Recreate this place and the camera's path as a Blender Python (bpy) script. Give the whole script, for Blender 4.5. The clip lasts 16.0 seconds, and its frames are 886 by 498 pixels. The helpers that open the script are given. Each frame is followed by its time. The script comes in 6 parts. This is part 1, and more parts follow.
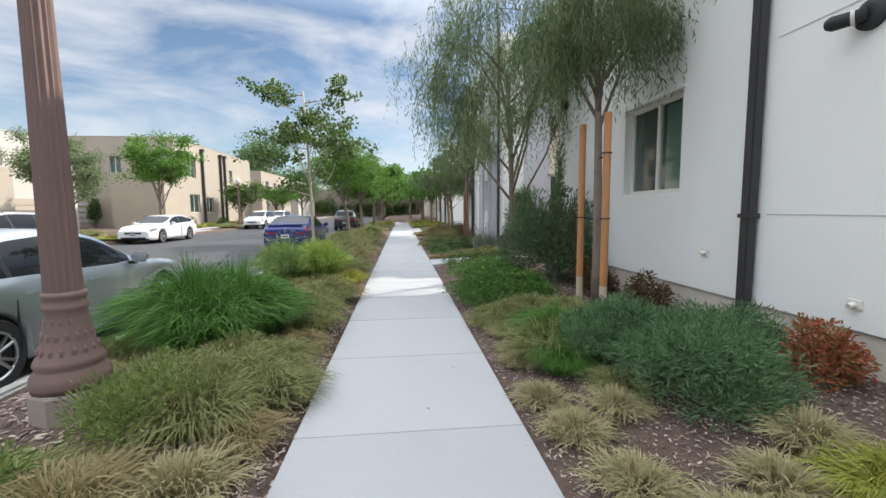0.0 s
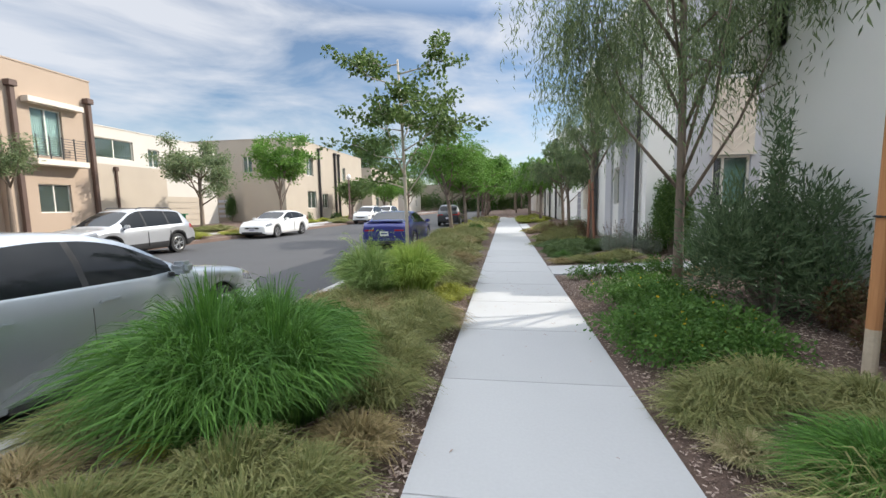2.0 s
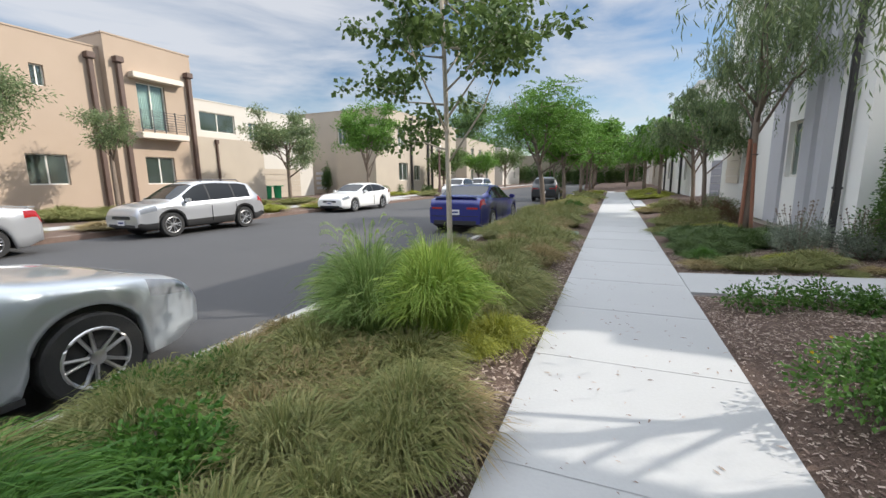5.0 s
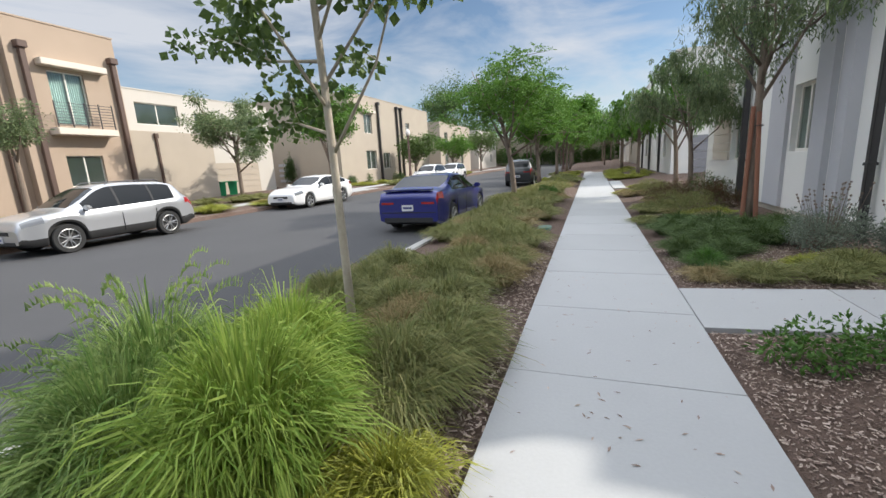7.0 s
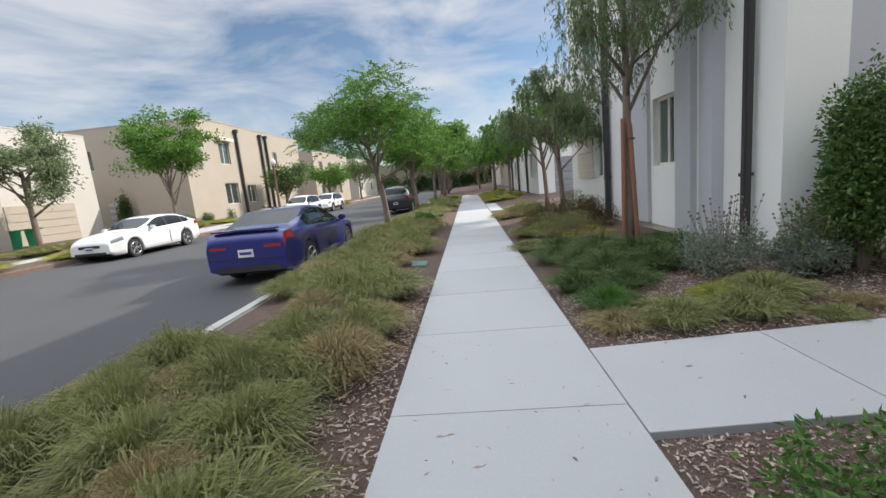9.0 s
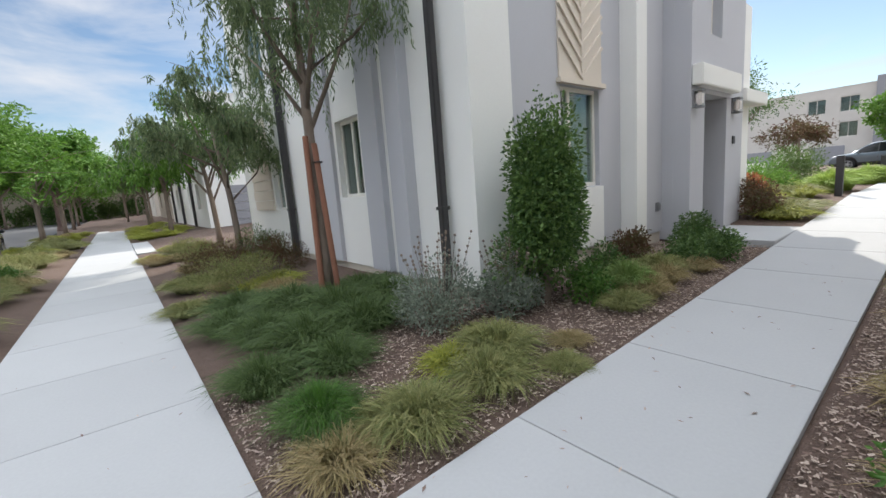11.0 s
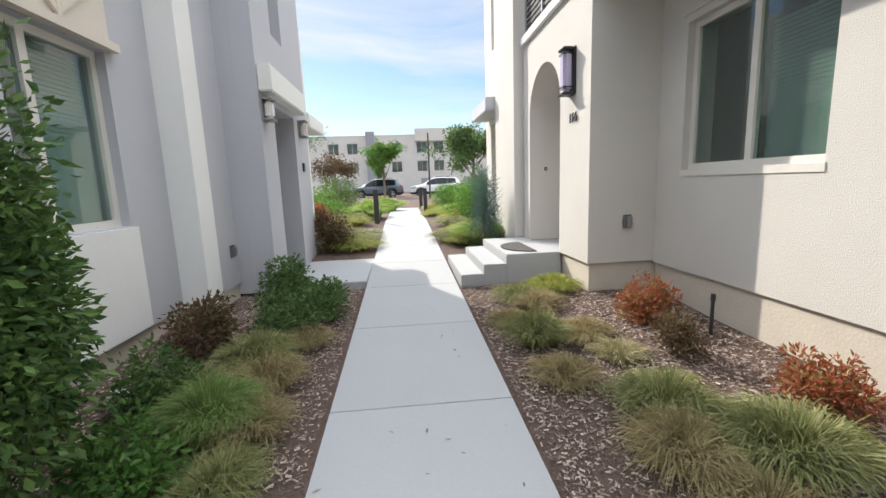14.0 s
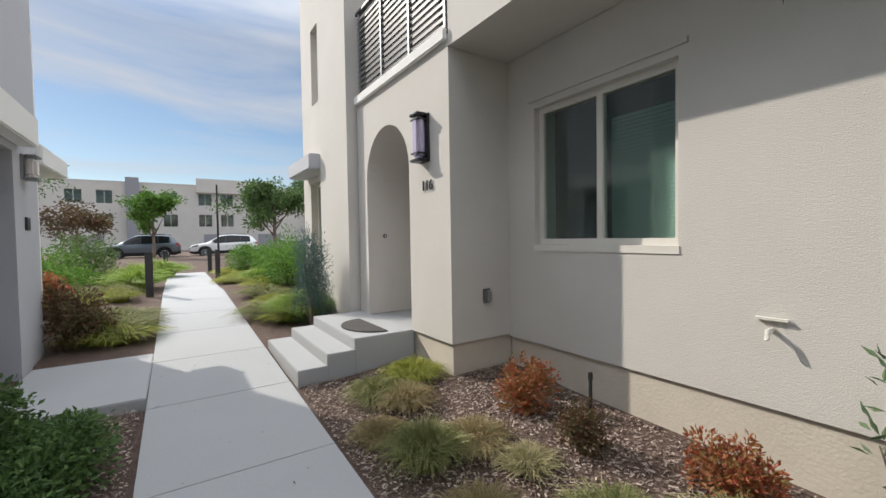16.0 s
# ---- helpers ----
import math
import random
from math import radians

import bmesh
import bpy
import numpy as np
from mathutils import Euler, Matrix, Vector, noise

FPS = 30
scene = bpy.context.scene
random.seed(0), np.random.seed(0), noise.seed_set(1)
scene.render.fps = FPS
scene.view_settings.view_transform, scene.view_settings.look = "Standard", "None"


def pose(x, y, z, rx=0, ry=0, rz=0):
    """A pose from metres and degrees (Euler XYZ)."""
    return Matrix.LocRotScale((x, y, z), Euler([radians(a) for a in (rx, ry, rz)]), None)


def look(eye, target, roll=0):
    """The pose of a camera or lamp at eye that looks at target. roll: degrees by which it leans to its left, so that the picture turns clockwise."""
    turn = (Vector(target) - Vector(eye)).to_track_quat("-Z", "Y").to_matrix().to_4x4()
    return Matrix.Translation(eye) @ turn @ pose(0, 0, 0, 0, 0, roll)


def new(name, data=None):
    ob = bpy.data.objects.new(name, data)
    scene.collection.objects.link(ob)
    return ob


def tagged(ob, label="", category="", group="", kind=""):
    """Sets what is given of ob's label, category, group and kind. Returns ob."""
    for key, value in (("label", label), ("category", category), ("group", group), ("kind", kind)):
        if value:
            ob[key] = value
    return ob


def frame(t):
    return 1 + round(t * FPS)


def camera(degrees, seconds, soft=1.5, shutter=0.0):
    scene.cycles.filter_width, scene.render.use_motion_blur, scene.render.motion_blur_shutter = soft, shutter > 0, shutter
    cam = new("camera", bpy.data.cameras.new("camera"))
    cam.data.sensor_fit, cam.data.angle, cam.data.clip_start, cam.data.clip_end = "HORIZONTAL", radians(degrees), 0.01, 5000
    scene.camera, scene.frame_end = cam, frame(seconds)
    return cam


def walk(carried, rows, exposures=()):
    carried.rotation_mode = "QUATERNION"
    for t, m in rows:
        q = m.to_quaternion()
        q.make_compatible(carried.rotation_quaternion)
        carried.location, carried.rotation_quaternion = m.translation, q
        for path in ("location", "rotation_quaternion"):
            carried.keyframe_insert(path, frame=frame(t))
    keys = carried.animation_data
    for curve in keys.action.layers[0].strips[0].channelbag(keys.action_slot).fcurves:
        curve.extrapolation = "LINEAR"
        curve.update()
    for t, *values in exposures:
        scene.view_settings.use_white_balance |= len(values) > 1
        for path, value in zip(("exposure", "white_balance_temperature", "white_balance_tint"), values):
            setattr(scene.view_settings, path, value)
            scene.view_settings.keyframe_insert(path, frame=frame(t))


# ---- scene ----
cam = camera(94.6, 16.0)
PATH = [
    (0, (0.039, -3.055, 1.463), (0.238, -1.075, 1.272), -0.5),
    (0.5, (-0.014, -2.533, 1.461), (0.093, -0.545, 1.277), -0.7),
    (1, (-0.077, -2.015, 1.459), (-0.1, -0.023, 1.276), -0.8),
    (1.5, (-0.153, -1.485, 1.474), (-0.319, 0.498, 1.278), -1.0),
    (2, (-0.156, -0.94, 1.467), (-0.456, 1.026, 1.255), -0.9),
    (2.5, (-0.205, -0.463, 1.445), (-0.629, 1.477, 1.208), -0.6),
    (3, (-0.233, -0.013, 1.424), (-0.768, 1.896, 1.165), -0.1),
    (3.2, (-0.226, 0.173, 1.449), (-0.806, 2.068, 1.177), -0.1),
    (5.3, (-0.092, 2.209, 1.463), (-0.85, 4.026, 1.112), -0.9),
    (5.5, (-0.072, 2.41, 1.498), (-0.824, 4.227, 1.136), -1.1),
    (6, (-0.088, 2.89, 1.503), (-0.822, 4.709, 1.116), -1.9),
    (6.5, (-0.128, 3.38, 1.533), (-0.837, 5.205, 1.127), -2.5),
    (7, (-0.117, 3.829, 1.535), (-0.792, 5.667, 1.127), -3.2),
    (7.5, (-0.124, 4.278, 1.539), (-0.746, 6.137, 1.143), -3.9),
    (8, (-0.113, 4.732, 1.535), (-0.644, 6.625, 1.166), -4.7),
    (8.2, (-0.103, 4.905, 1.524), (-0.581, 6.816, 1.177), -4.9),
    (10.5, (0.341, 6.953, 1.474), (1.186, 8.737, 1.15), -7.3),
    (11, (0.545, 7.348, 1.486), (1.753, 8.902, 1.13), -6.3),
    (11.5, (0.799, 7.658, 1.496), (2.31, 8.913, 1.118), -5.3),
    (12, (1.11, 7.895, 1.472), (2.841, 8.822, 1.088), -4.5),
    (12.5, (1.434, 8.109, 1.472), (3.301, 8.709, 1.083), -4.0),
    (13, (1.793, 8.211, 1.476), (3.726, 8.537, 1.082), -3.2),
    (13.5, (2.169, 8.299, 1.478), (4.127, 8.368, 1.077), -2.6),
    (14, (2.545, 8.399, 1.481), (4.497, 8.216, 1.084), -1.9),
    (14.5, (2.905, 8.517, 1.485), (4.819, 8.075, 1.108), -1.1),
    (15, (3.229, 8.607, 1.478), (5.079, 7.918, 1.158), -0.4),
    (15.5, (3.385, 8.668, 1.546), (5.146, 7.752, 1.304), 0.1),
    (16, (3.464, 8.679, 1.579), (5.131, 7.582, 1.451), 0.4),
]
# a slight cross fall: the ground rises from the street towards the houses
RISE = 0.042
TILT_EAST = Matrix.Translation((0.84, 0, 0)) @ Matrix.Rotation(radians(-2.4), 4, "Y") @ Matrix.Translation((-0.84, 0, 0))
walk(cam, [(t, (TILT_EAST if t > 10 else Matrix()) @ look(eye, target, roll)) for t, eye, target, roll in PATH],
     exposures=[(0, 0.86), (3, 0.78), (7, 0.63), (11, 0.82), (13, 1.06), (14.5, 0.92), (16, 0.42)])

# ---- light ----
SUN_DIR = Vector((1.32, 0.75, 1.04)).normalized()
world = bpy.data.worlds.new("sky")
scene.world = world
world.use_nodes = True
wt = world.node_tree
wt.nodes.clear()
def wn(kind, **kw):
    n = wt.nodes.new(kind)
    for k, v in kw.items():
        n.inputs[k].default_value = v
    return n
sky = wt.nodes.new("ShaderNodeTexSky")
sky.sky_type = "NISHITA"
sky.sun_disc = False
sky.sun_elevation = math.asin(SUN_DIR.z)
sky.sun_rotation = math.atan2(SUN_DIR.x, SUN_DIR.y)
sky.air_density, sky.dust_density, sky.ozone_density = 1.0, 0.15, 1.5
tc = wt.nodes.new("ShaderNodeTexCoord")
mp = wt.nodes.new("ShaderNodeMapping")
mp.inputs["Scale"].default_value = (1.6, 0.7, 5.0)
mp.inputs["Rotation"].default_value = (0.12, 0.05, 0.5)
nz = wn("ShaderNodeTexNoise", Scale=1.7, Detail=7.0, Roughness=0.55, Distortion=0.5)
rp = wt.nodes.new("ShaderNodeValToRGB")
rp.color_ramp.elements[0].position, rp.color_ramp.elements[1].position = 0.42, 0.66
rp.color_ramp.elements[1].color = (0.85, 0.85, 0.85, 1)
mx = wt.nodes.new("ShaderNodeMix")
mx.data_type = "RGBA"
mx.inputs["B"].default_value = (6.3, 6.5, 6.95, 1)
# bright veil added overhead, out of view, to lift the shaded sides; thickens upward
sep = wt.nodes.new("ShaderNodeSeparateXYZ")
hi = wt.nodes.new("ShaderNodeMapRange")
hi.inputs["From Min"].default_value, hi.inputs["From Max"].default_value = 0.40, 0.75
fill_veil = wt.nodes.new("ShaderNodeMix")
fill_veil.data_type = "RGBA"
fill_veil.inputs["B"].default_value = (18.6, 19.6, 21.2, 1)
bg = wn("ShaderNodeBackground", Strength=0.075)
wo = wt.nodes.new("ShaderNodeOutputWorld")
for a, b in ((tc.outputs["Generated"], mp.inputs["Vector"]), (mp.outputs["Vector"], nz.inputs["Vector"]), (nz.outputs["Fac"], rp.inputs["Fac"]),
             (rp.outputs["Color"], mx.inputs["Factor"]), (sky.outputs["Color"], mx.inputs["A"]), (tc.outputs["Generated"], sep.inputs["Vector"]), (sep.outputs["Z"], hi.inputs["Value"]), (hi.outputs["Result"], fill_veil.inputs["Factor"]), (mx.outputs["Result"], fill_veil.inputs["A"]), (fill_veil.outputs["Result"], bg.inputs["Color"]), (bg.outputs["Background"], wo.inputs["Surface"])):
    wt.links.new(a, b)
sun = new("sun", bpy.data.lights.new("sun", "SUN"))
sun.data.energy, sun.data.angle, sun.data.color = 3.15, radians(0.6), (1.0, 0.93, 0.83)
sun.matrix_world = look(SUN_DIR * 60, (0, 0, 0))

# ---- materials ----
def mat(name, a, b=None, rough=0.8, metal=0.0, scale=6.0, fine=60.0, bump=0.2, dist=0.01, spec=0.5, coat=0.0, leaf=0.0, island=0.0, obrand=0.0, contrast=0.25, stretch=None):
    """Two colours mixed by a broad and a fine noise, with a fine relief; leaf: share of light let through."""
    m = bpy.data.materials.new(name)
    m.use_nodes = True
    t = m.node_tree
    p = t.nodes["Principled BSDF"]
    L = t.links.new
    b = b or tuple(c * 0.8 for c in a)
    co = t.nodes.new("ShaderNodeTexCoord")
    src = co.outputs["Object"]
    if stretch:
        mpp = t.nodes.new("ShaderNodeMapping")
        mpp.inputs["Scale"].default_value = stretch
        L(src, mpp.inputs["Vector"])
        src = mpp.outputs["Vector"]
    n1, n2 = t.nodes.new("ShaderNodeTexNoise"), t.nodes.new("ShaderNodeTexNoise")
    n1.inputs["Scale"].default_value, n1.inputs["Detail"].default_value = scale, 4
    n2.inputs["Scale"].default_value, n2.inputs["Detail"].default_value = fine, 6
    L(src, n1.inputs["Vector"]), L(src, n2.inputs["Vector"])
    ad = t.nodes.new("ShaderNodeMix")
    ad.inputs["Factor"].default_value = 0.45
    L(n1.outputs["Fac"], ad.inputs["A"]), L(n2.outputs["Fac"], ad.inputs["B"])
    fac = ad.outputs["Result"]
    if island or obrand:
        g = t.nodes.new("ShaderNodeNewGeometry" if island else "ShaderNodeObjectInfo")
        mm = t.nodes.new("ShaderNodeMix")
        mm.inputs["Factor"].default_value = island or obrand
        L(fac, mm.inputs["A"]), L(g.outputs["Random Per Island" if island else "Random"], mm.inputs["B"])
        fac = mm.outputs["Result"]
    r = t.nodes.new("ShaderNodeMapRange")
    r.inputs["From Min"].default_value, r.inputs["From Max"].default_value = 0.5 - contrast, 0.5 + contrast
    c = t.nodes.new("ShaderNodeMix")
    c.data_type = "RGBA"
    c.inputs["A"].default_value, c.inputs["B"].default_value = (*a, 1), (*b, 1)
    L(fac, r.inputs["Value"]), L(r.outputs["Result"], c.inputs["Factor"]), L(c.outputs["Result"], p.inputs["Base Color"])
    p.inputs["Roughness"].default_value, p.inputs["Metallic"].default_value, p.inputs["Specular IOR Level"].default_value = rough, metal, spec
    p.inputs["Coat Weight"].default_value, p.inputs["Coat Roughness"].default_value = coat, 0.04
    if bump:
        bp = t.nodes.new("ShaderNodeBump")
        bp.inputs["Strength"].default_value, bp.inputs["Distance"].default_value = bump, dist
        L(n2.outputs["Fac"], bp.inputs["Height"]), L(bp.outputs["Normal"], p.inputs["Normal"])
    if leaf:
        tr, ms = t.nodes.new("ShaderNodeBsdfTranslucent"), t.nodes.new("ShaderNodeMixShader")
        ms.inputs["Fac"].default_value = leaf
        L(c.outputs["Result"], tr.inputs["Color"]), L(p.outputs["BSDF"], ms.inputs[1]), L(tr.outputs["BSDF"], ms.inputs[2])
        L(ms.outputs["Shader"], t.nodes["Material Output"].inputs["Surface"])
    return m

def glass(name, tint, trans=0.75):
    m = bpy.data.materials.new(name)
    m.use_nodes = True
    p = m.node_tree.nodes["Principled BSDF"]
    p.inputs["Base Color"].default_value = (*tint, 1)
    p.inputs["Roughness"].default_value, p.inputs["IOR"].default_value, p.inputs["Transmission Weight"].default_value = 0.02, 1.5, trans
    return m

M_WHITE = mat("white_stucco", (0.84, 0.83, 0.80), (0.77, 0.76, 0.73), 0.9, scale=0.8, fine=90, bump=0.5, dist=0.006)
M_GREY = mat("grey_stucco", (0.52, 0.52, 0.55), (0.46, 0.46, 0.49), 0.9, scale=0.8, fine=90, bump=0.5, dist=0.006)
M_GREIGE = mat("warm_white_stucco", (0.64, 0.61, 0.57), (0.56, 0.53, 0.49), 0.92, scale=1.2, fine=110, bump=0.5, dist=0.006)
M_TAN = mat("tan_stucco", (0.43, 0.335, 0.26), (0.38, 0.295, 0.225), 0.92, scale=0.7, fine=60, bump=0.4)
M_BEIGE = mat("beige_stucco", (0.44, 0.38, 0.31), (0.38, 0.33, 0.27), 0.92, scale=0.7, fine=60, bump=0.4)
M_OFFWHITE = mat("off_white_stucco", (0.55, 0.52, 0.47), (0.49, 0.46, 0.42), 0.92, scale=0.7, fine=60, bump=0.4)
M_CREAM = mat("cream_boards", (0.70, 0.62, 0.53), (0.63, 0.56, 0.48), 0.7, scale=2, fine=40, bump=0.15)
M_CONC = mat("concrete", (0.42, 0.425, 0.43), (0.345, 0.35, 0.355), 0.85, scale=1.1, fine=45, bump=0.25, dist=0.004, obrand=0.25, contrast=0.3)
M_KERB = mat("kerb_concrete", (0.46, 0.45, 0.42), (0.34, 0.33, 0.31), 0.9, scale=1.5, fine=40, bump=0.3, dist=0.006)
M_FOUND = mat("foundation_concrete", (0.62, 0.56, 0.47), (0.50, 0.45, 0.38), 0.9, scale=3, fine=50, bump=0.3)
M_ASPH = mat("asphalt", (0.062, 0.062, 0.066), (0.045, 0.045, 0.048), 0.88, scale=0.5, fine=110, bump=0.5, dist=0.006)
M_SOIL = mat("mulch_soil", (0.165, 0.11, 0.085), (0.085, 0.056, 0.045), 0.95, scale=9, fine=70, bump=1.0, dist=0.03)
M_CHIP = mat("wood_chips", (0.48, 0.39, 0.33), (0.16, 0.105, 0.085), 0.9, scale=20, fine=120, bump=0.3, island=0.85, contrast=0.4)
M_BARK = mat("bark", (0.27, 0.21, 0.165), (0.13, 0.10, 0.08), 0.92, scale=8, fine=40, bump=0.9, dist=0.02, stretch=(1, 1, 0.25))
M_PALEBARK = mat("pale_bark", (0.52, 0.46, 0.38), (0.33, 0.28, 0.22), 0.9, scale=10, fine=50, bump=0.5, stretch=(1, 1, 0.5))
M_STAKE = mat("stake_wood", (0.50, 0.24, 0.10), (0.38, 0.17, 0.07), 0.85, scale=3, fine=30, bump=0.4, stretch=(3, 3, 0.2))
M_REDSTAKE = mat("red_stake_wood", (0.30, 0.135, 0.085), (0.20, 0.09, 0.06), 0.88, scale=3, fine=30, bump=0.4, stretch=(3, 3, 0.2))
M_STAKETIP = mat("stake_pale_wood", (0.55, 0.46, 0.34), (0.42, 0.34, 0.25), 0.9, scale=5, fine=40, bump=0.3)
M_BLACK = mat("black_rubber", (0.02, 0.02, 0.022), (0.03, 0.03, 0.03), 0.75, fine=80, bump=0.1)
M_PIPE = mat("bronze_pipe_paint", (0.030, 0.028, 0.030), (0.045, 0.042, 0.042), 0.5, scale=3, fine=40, bump=0.1)
M_BRPIPE = mat("brown_pipe_paint", (0.11, 0.065, 0.05), (0.08, 0.05, 0.04), 0.6, scale=3, fine=40, bump=0.1)
M_FRAME = mat("window_vinyl", (0.72, 0.69, 0.63), (0.66, 0.63, 0.57), 0.5, scale=3, fine=40, bump=0.05)
M_BLIND = mat("blind_slats", (0.36, 0.48, 0.43), (0.30, 0.41, 0.37), 0.7, scale=2, fine=30, bump=0.05)
# near-black base colour that paints in the gloom of unlit rooms
M_ROOMSHADE = mat("room_shade", (0.05, 0.05, 0.05), (0.04, 0.04, 0.04), 0.9, bump=0)
M_CURT = mat("curtain", (0.35, 0.40, 0.40), (0.22, 0.27, 0.28), 0.9, scale=3, fine=30, bump=0.1)
M_GLASS = glass("window_glass", (0.60, 0.75, 0.70), 0.96)
M_CARGLASS = glass("car_glass", (0.012, 0.014, 0.016), 0.0)
M_CARGLASS.node_tree.nodes["Principled BSDF"].inputs["Specular IOR Level"].default_value = 0.28
M_POST = mat("lamp_post_paint", (0.20, 0.125, 0.105), (0.15, 0.10, 0.09), 0.75, scale=5, fine=60, bump=0.5, dist=0.005)
M_POSTBASE = mat("post_footing_stone", (0.36, 0.29, 0.25), (0.27, 0.22, 0.19), 0.9, scale=4, fine=60, bump=0.4)
M_STEEL = mat("grey_metal", (0.35, 0.35, 0.36), (0.28, 0.28, 0.29), 0.45, 0.8, bump=0.05)
M_DKMETAL = mat("dark_metal", (0.04, 0.04, 0.045), (0.055, 0.055, 0.06), 0.45, 0.5, bump=0.05)
M_LAMPGL = mat("lamp_glass", (0.80, 0.74, 0.70), (0.72, 0.66, 0.62), 0.3, bump=0.05)
M_LILAC = mat("lilac_lamp_glass", (0.55, 0.48, 0.62), (0.48, 0.42, 0.56), 0.25, bump=0.05)
M_GREENPL = mat("green_plastic", (0.02, 0.30, 0.12), (0.015, 0.24, 0.09), 0.5, bump=0.05)
M_LID = mat("green_box_lid", (0.12, 0.22, 0.18), (0.08, 0.16, 0.13), 0.6, scale=5, fine=50, bump=0.1)
M_MAT = mat("door_mat", (0.045, 0.04, 0.04), (0.10, 0.095, 0.09), 0.95, scale=12, fine=120, bump=0.6)
M_DOOR = mat("dark_door_paint", (0.10, 0.09, 0.09), (0.08, 0.07, 0.07), 0.5, bump=0.08)
M_GDOOR = mat("grey_garage_paint", (0.30, 0.30, 0.33), (0.27, 0.27, 0.29), 0.6, bump=0.08)
M_REDLIGHT = mat("tail_light_red", (0.35, 0.01, 0.015), (0.25, 0.01, 0.01), 0.15, coat=1.0, bump=0)
M_HEADL = mat("head_light", (0.20, 0.21, 0.23), (0.13, 0.14, 0.15), 0.1, coat=1.0, bump=0)
M_PLATE = mat("number_plate", (0.70, 0.70, 0.72), (0.6, 0.6, 0.62), 0.5, bump=0)
M_PLATEINK = mat("plate_ink", (0.05, 0.06, 0.2), None, 0.5, bump=0)
M_TYRE = mat("tyre", (0.018, 0.018, 0.019), (0.028, 0.028, 0.028), 0.85, fine=80, bump=0.2)
M_RIM = mat("alloy", (0.55, 0.55, 0.56), (0.45, 0.45, 0.46), 0.3, 0.9, bump=0)
def paint(name, c, metal=0.3):
    return mat(name, c, tuple(v * 0.93 for v in c), 0.35, metal, scale=1, fine=200, bump=0.0, coat=1.0)
P_SILVER, P_BLUE, P_WHITE, P_PSILV, P_BLACK, P_GREY = (paint("silver_blue_paint", (0.46, 0.50, 0.54), 0.6), paint("blue_paint", (0.012, 0.017, 0.17), 0.3), paint("white_paint", (0.78, 0.78, 0.78), 0.0),
    paint("pale_silver_paint", (0.50, 0.51, 0.53), 0.6), paint("black_paint", (0.015, 0.016, 0.02), 0.2), paint("grey_blue_paint", (0.10, 0.13, 0.16), 0.4))
def leafmat(name, a, b, tr=0.3):
    return mat(name, a, b, 0.55, scale=2.5, fine=30, bump=0.0, leaf=tr, island=0.6, contrast=0.35, spec=0.35)
L_DKGRASS = leafmat("deep_green_blades", (0.045, 0.135, 0.022), (0.13, 0.27, 0.045))
L_MOSS = leafmat("moss_green_blades", (0.045, 0.085, 0.025), (0.13, 0.19, 0.06))
L_TALL = leafmat("glossy_shrub_leaves", (0.036, 0.086, 0.025), (0.15, 0.245, 0.062))
L_MIDGRASS = leafmat("mid_green_blades", (0.10, 0.20, 0.04), (0.30, 0.38, 0.13))
L_LIME = leafmat("lime_blades", (0.16, 0.28, 0.04), (0.37, 0.46, 0.10))
L_OLIVE = leafmat("olive_blades", (0.13, 0.17, 0.05), (0.33, 0.31, 0.13))
L_TAN = leafmat("tan_blades", (0.42, 0.32, 0.17), (0.22, 0.19, 0.08))
L_STRAW = leafmat("straw_blades", (0.48, 0.40, 0.24), (0.26, 0.26, 0.11))
L_YELLOW = leafmat("yellow_blades", (0.40, 0.40, 0.06), (0.22, 0.26, 0.05))
L_WILLOW = leafmat("willow_leaves", (0.10, 0.15, 0.07), (0.25, 0.31, 0.15), 0.4)
L_SPRIG = leafmat("sprig_leaves", (0.10, 0.17, 0.04), (0.26, 0.30, 0.09))
L_OLEAN = leafmat("oleander_leaves", (0.07, 0.12, 0.055), (0.17, 0.24, 0.12))
L_BUSH = leafmat("bush_leaves", (0.045, 0.12, 0.02), (0.12, 0.23, 0.045))
L_DARK = leafmat("dark_leaves", (0.04, 0.09, 0.028), (0.14, 0.23, 0.065))
L_JUN = leafmat("rosemary_leaves", (0.06, 0.135, 0.055), (0.18, 0.28, 0.13))
L_BLUEJ = leafmat("blue_juniper_leaves", (0.06, 0.12, 0.11), (0.13, 0.20, 0.18))
L_RED = leafmat("red_leaves", (0.42, 0.085, 0.055), (0.22, 0.17, 0.05))
L_MAROON = leafmat("maroon_leaves", (0.13, 0.05, 0.035), (0.10, 0.10, 0.035))
L_GREY = leafmat("silver_leaves", (0.16, 0.20, 0.15), (0.30, 0.33, 0.27))
L_BRIGHT = leafmat("bright_tree_leaves", (0.06, 0.16, 0.02), (0.17, 0.31, 0.05))
L_PEAR = leafmat("round_tree_leaves", (0.06, 0.11, 0.03), (0.15, 0.22, 0.06))
L_FLOWER = mat("yellow_petals", (0.75, 0.52, 0.03), (0.65, 0.42, 0.02), 0.6, bump=0)

# ---- tools ----
def part(name, bm, material, parent=None, label="", smooth=False):
    me = bpy.data.meshes.new(name)
    bm.to_mesh(me)
    bm.free()
    me.materials.append(material)
    if smooth:
        for p in me.polygons:
            p.use_smooth = True
    ob = new(name, me)
    ob.parent = parent
    if label:
        tagged(ob, label)
    return ob

def piece(name, me, parent, m):
    """A further object on shared mesh data."""
    ob = new(name, me)
    ob.parent = parent
    ob.matrix_basis = m
    return ob

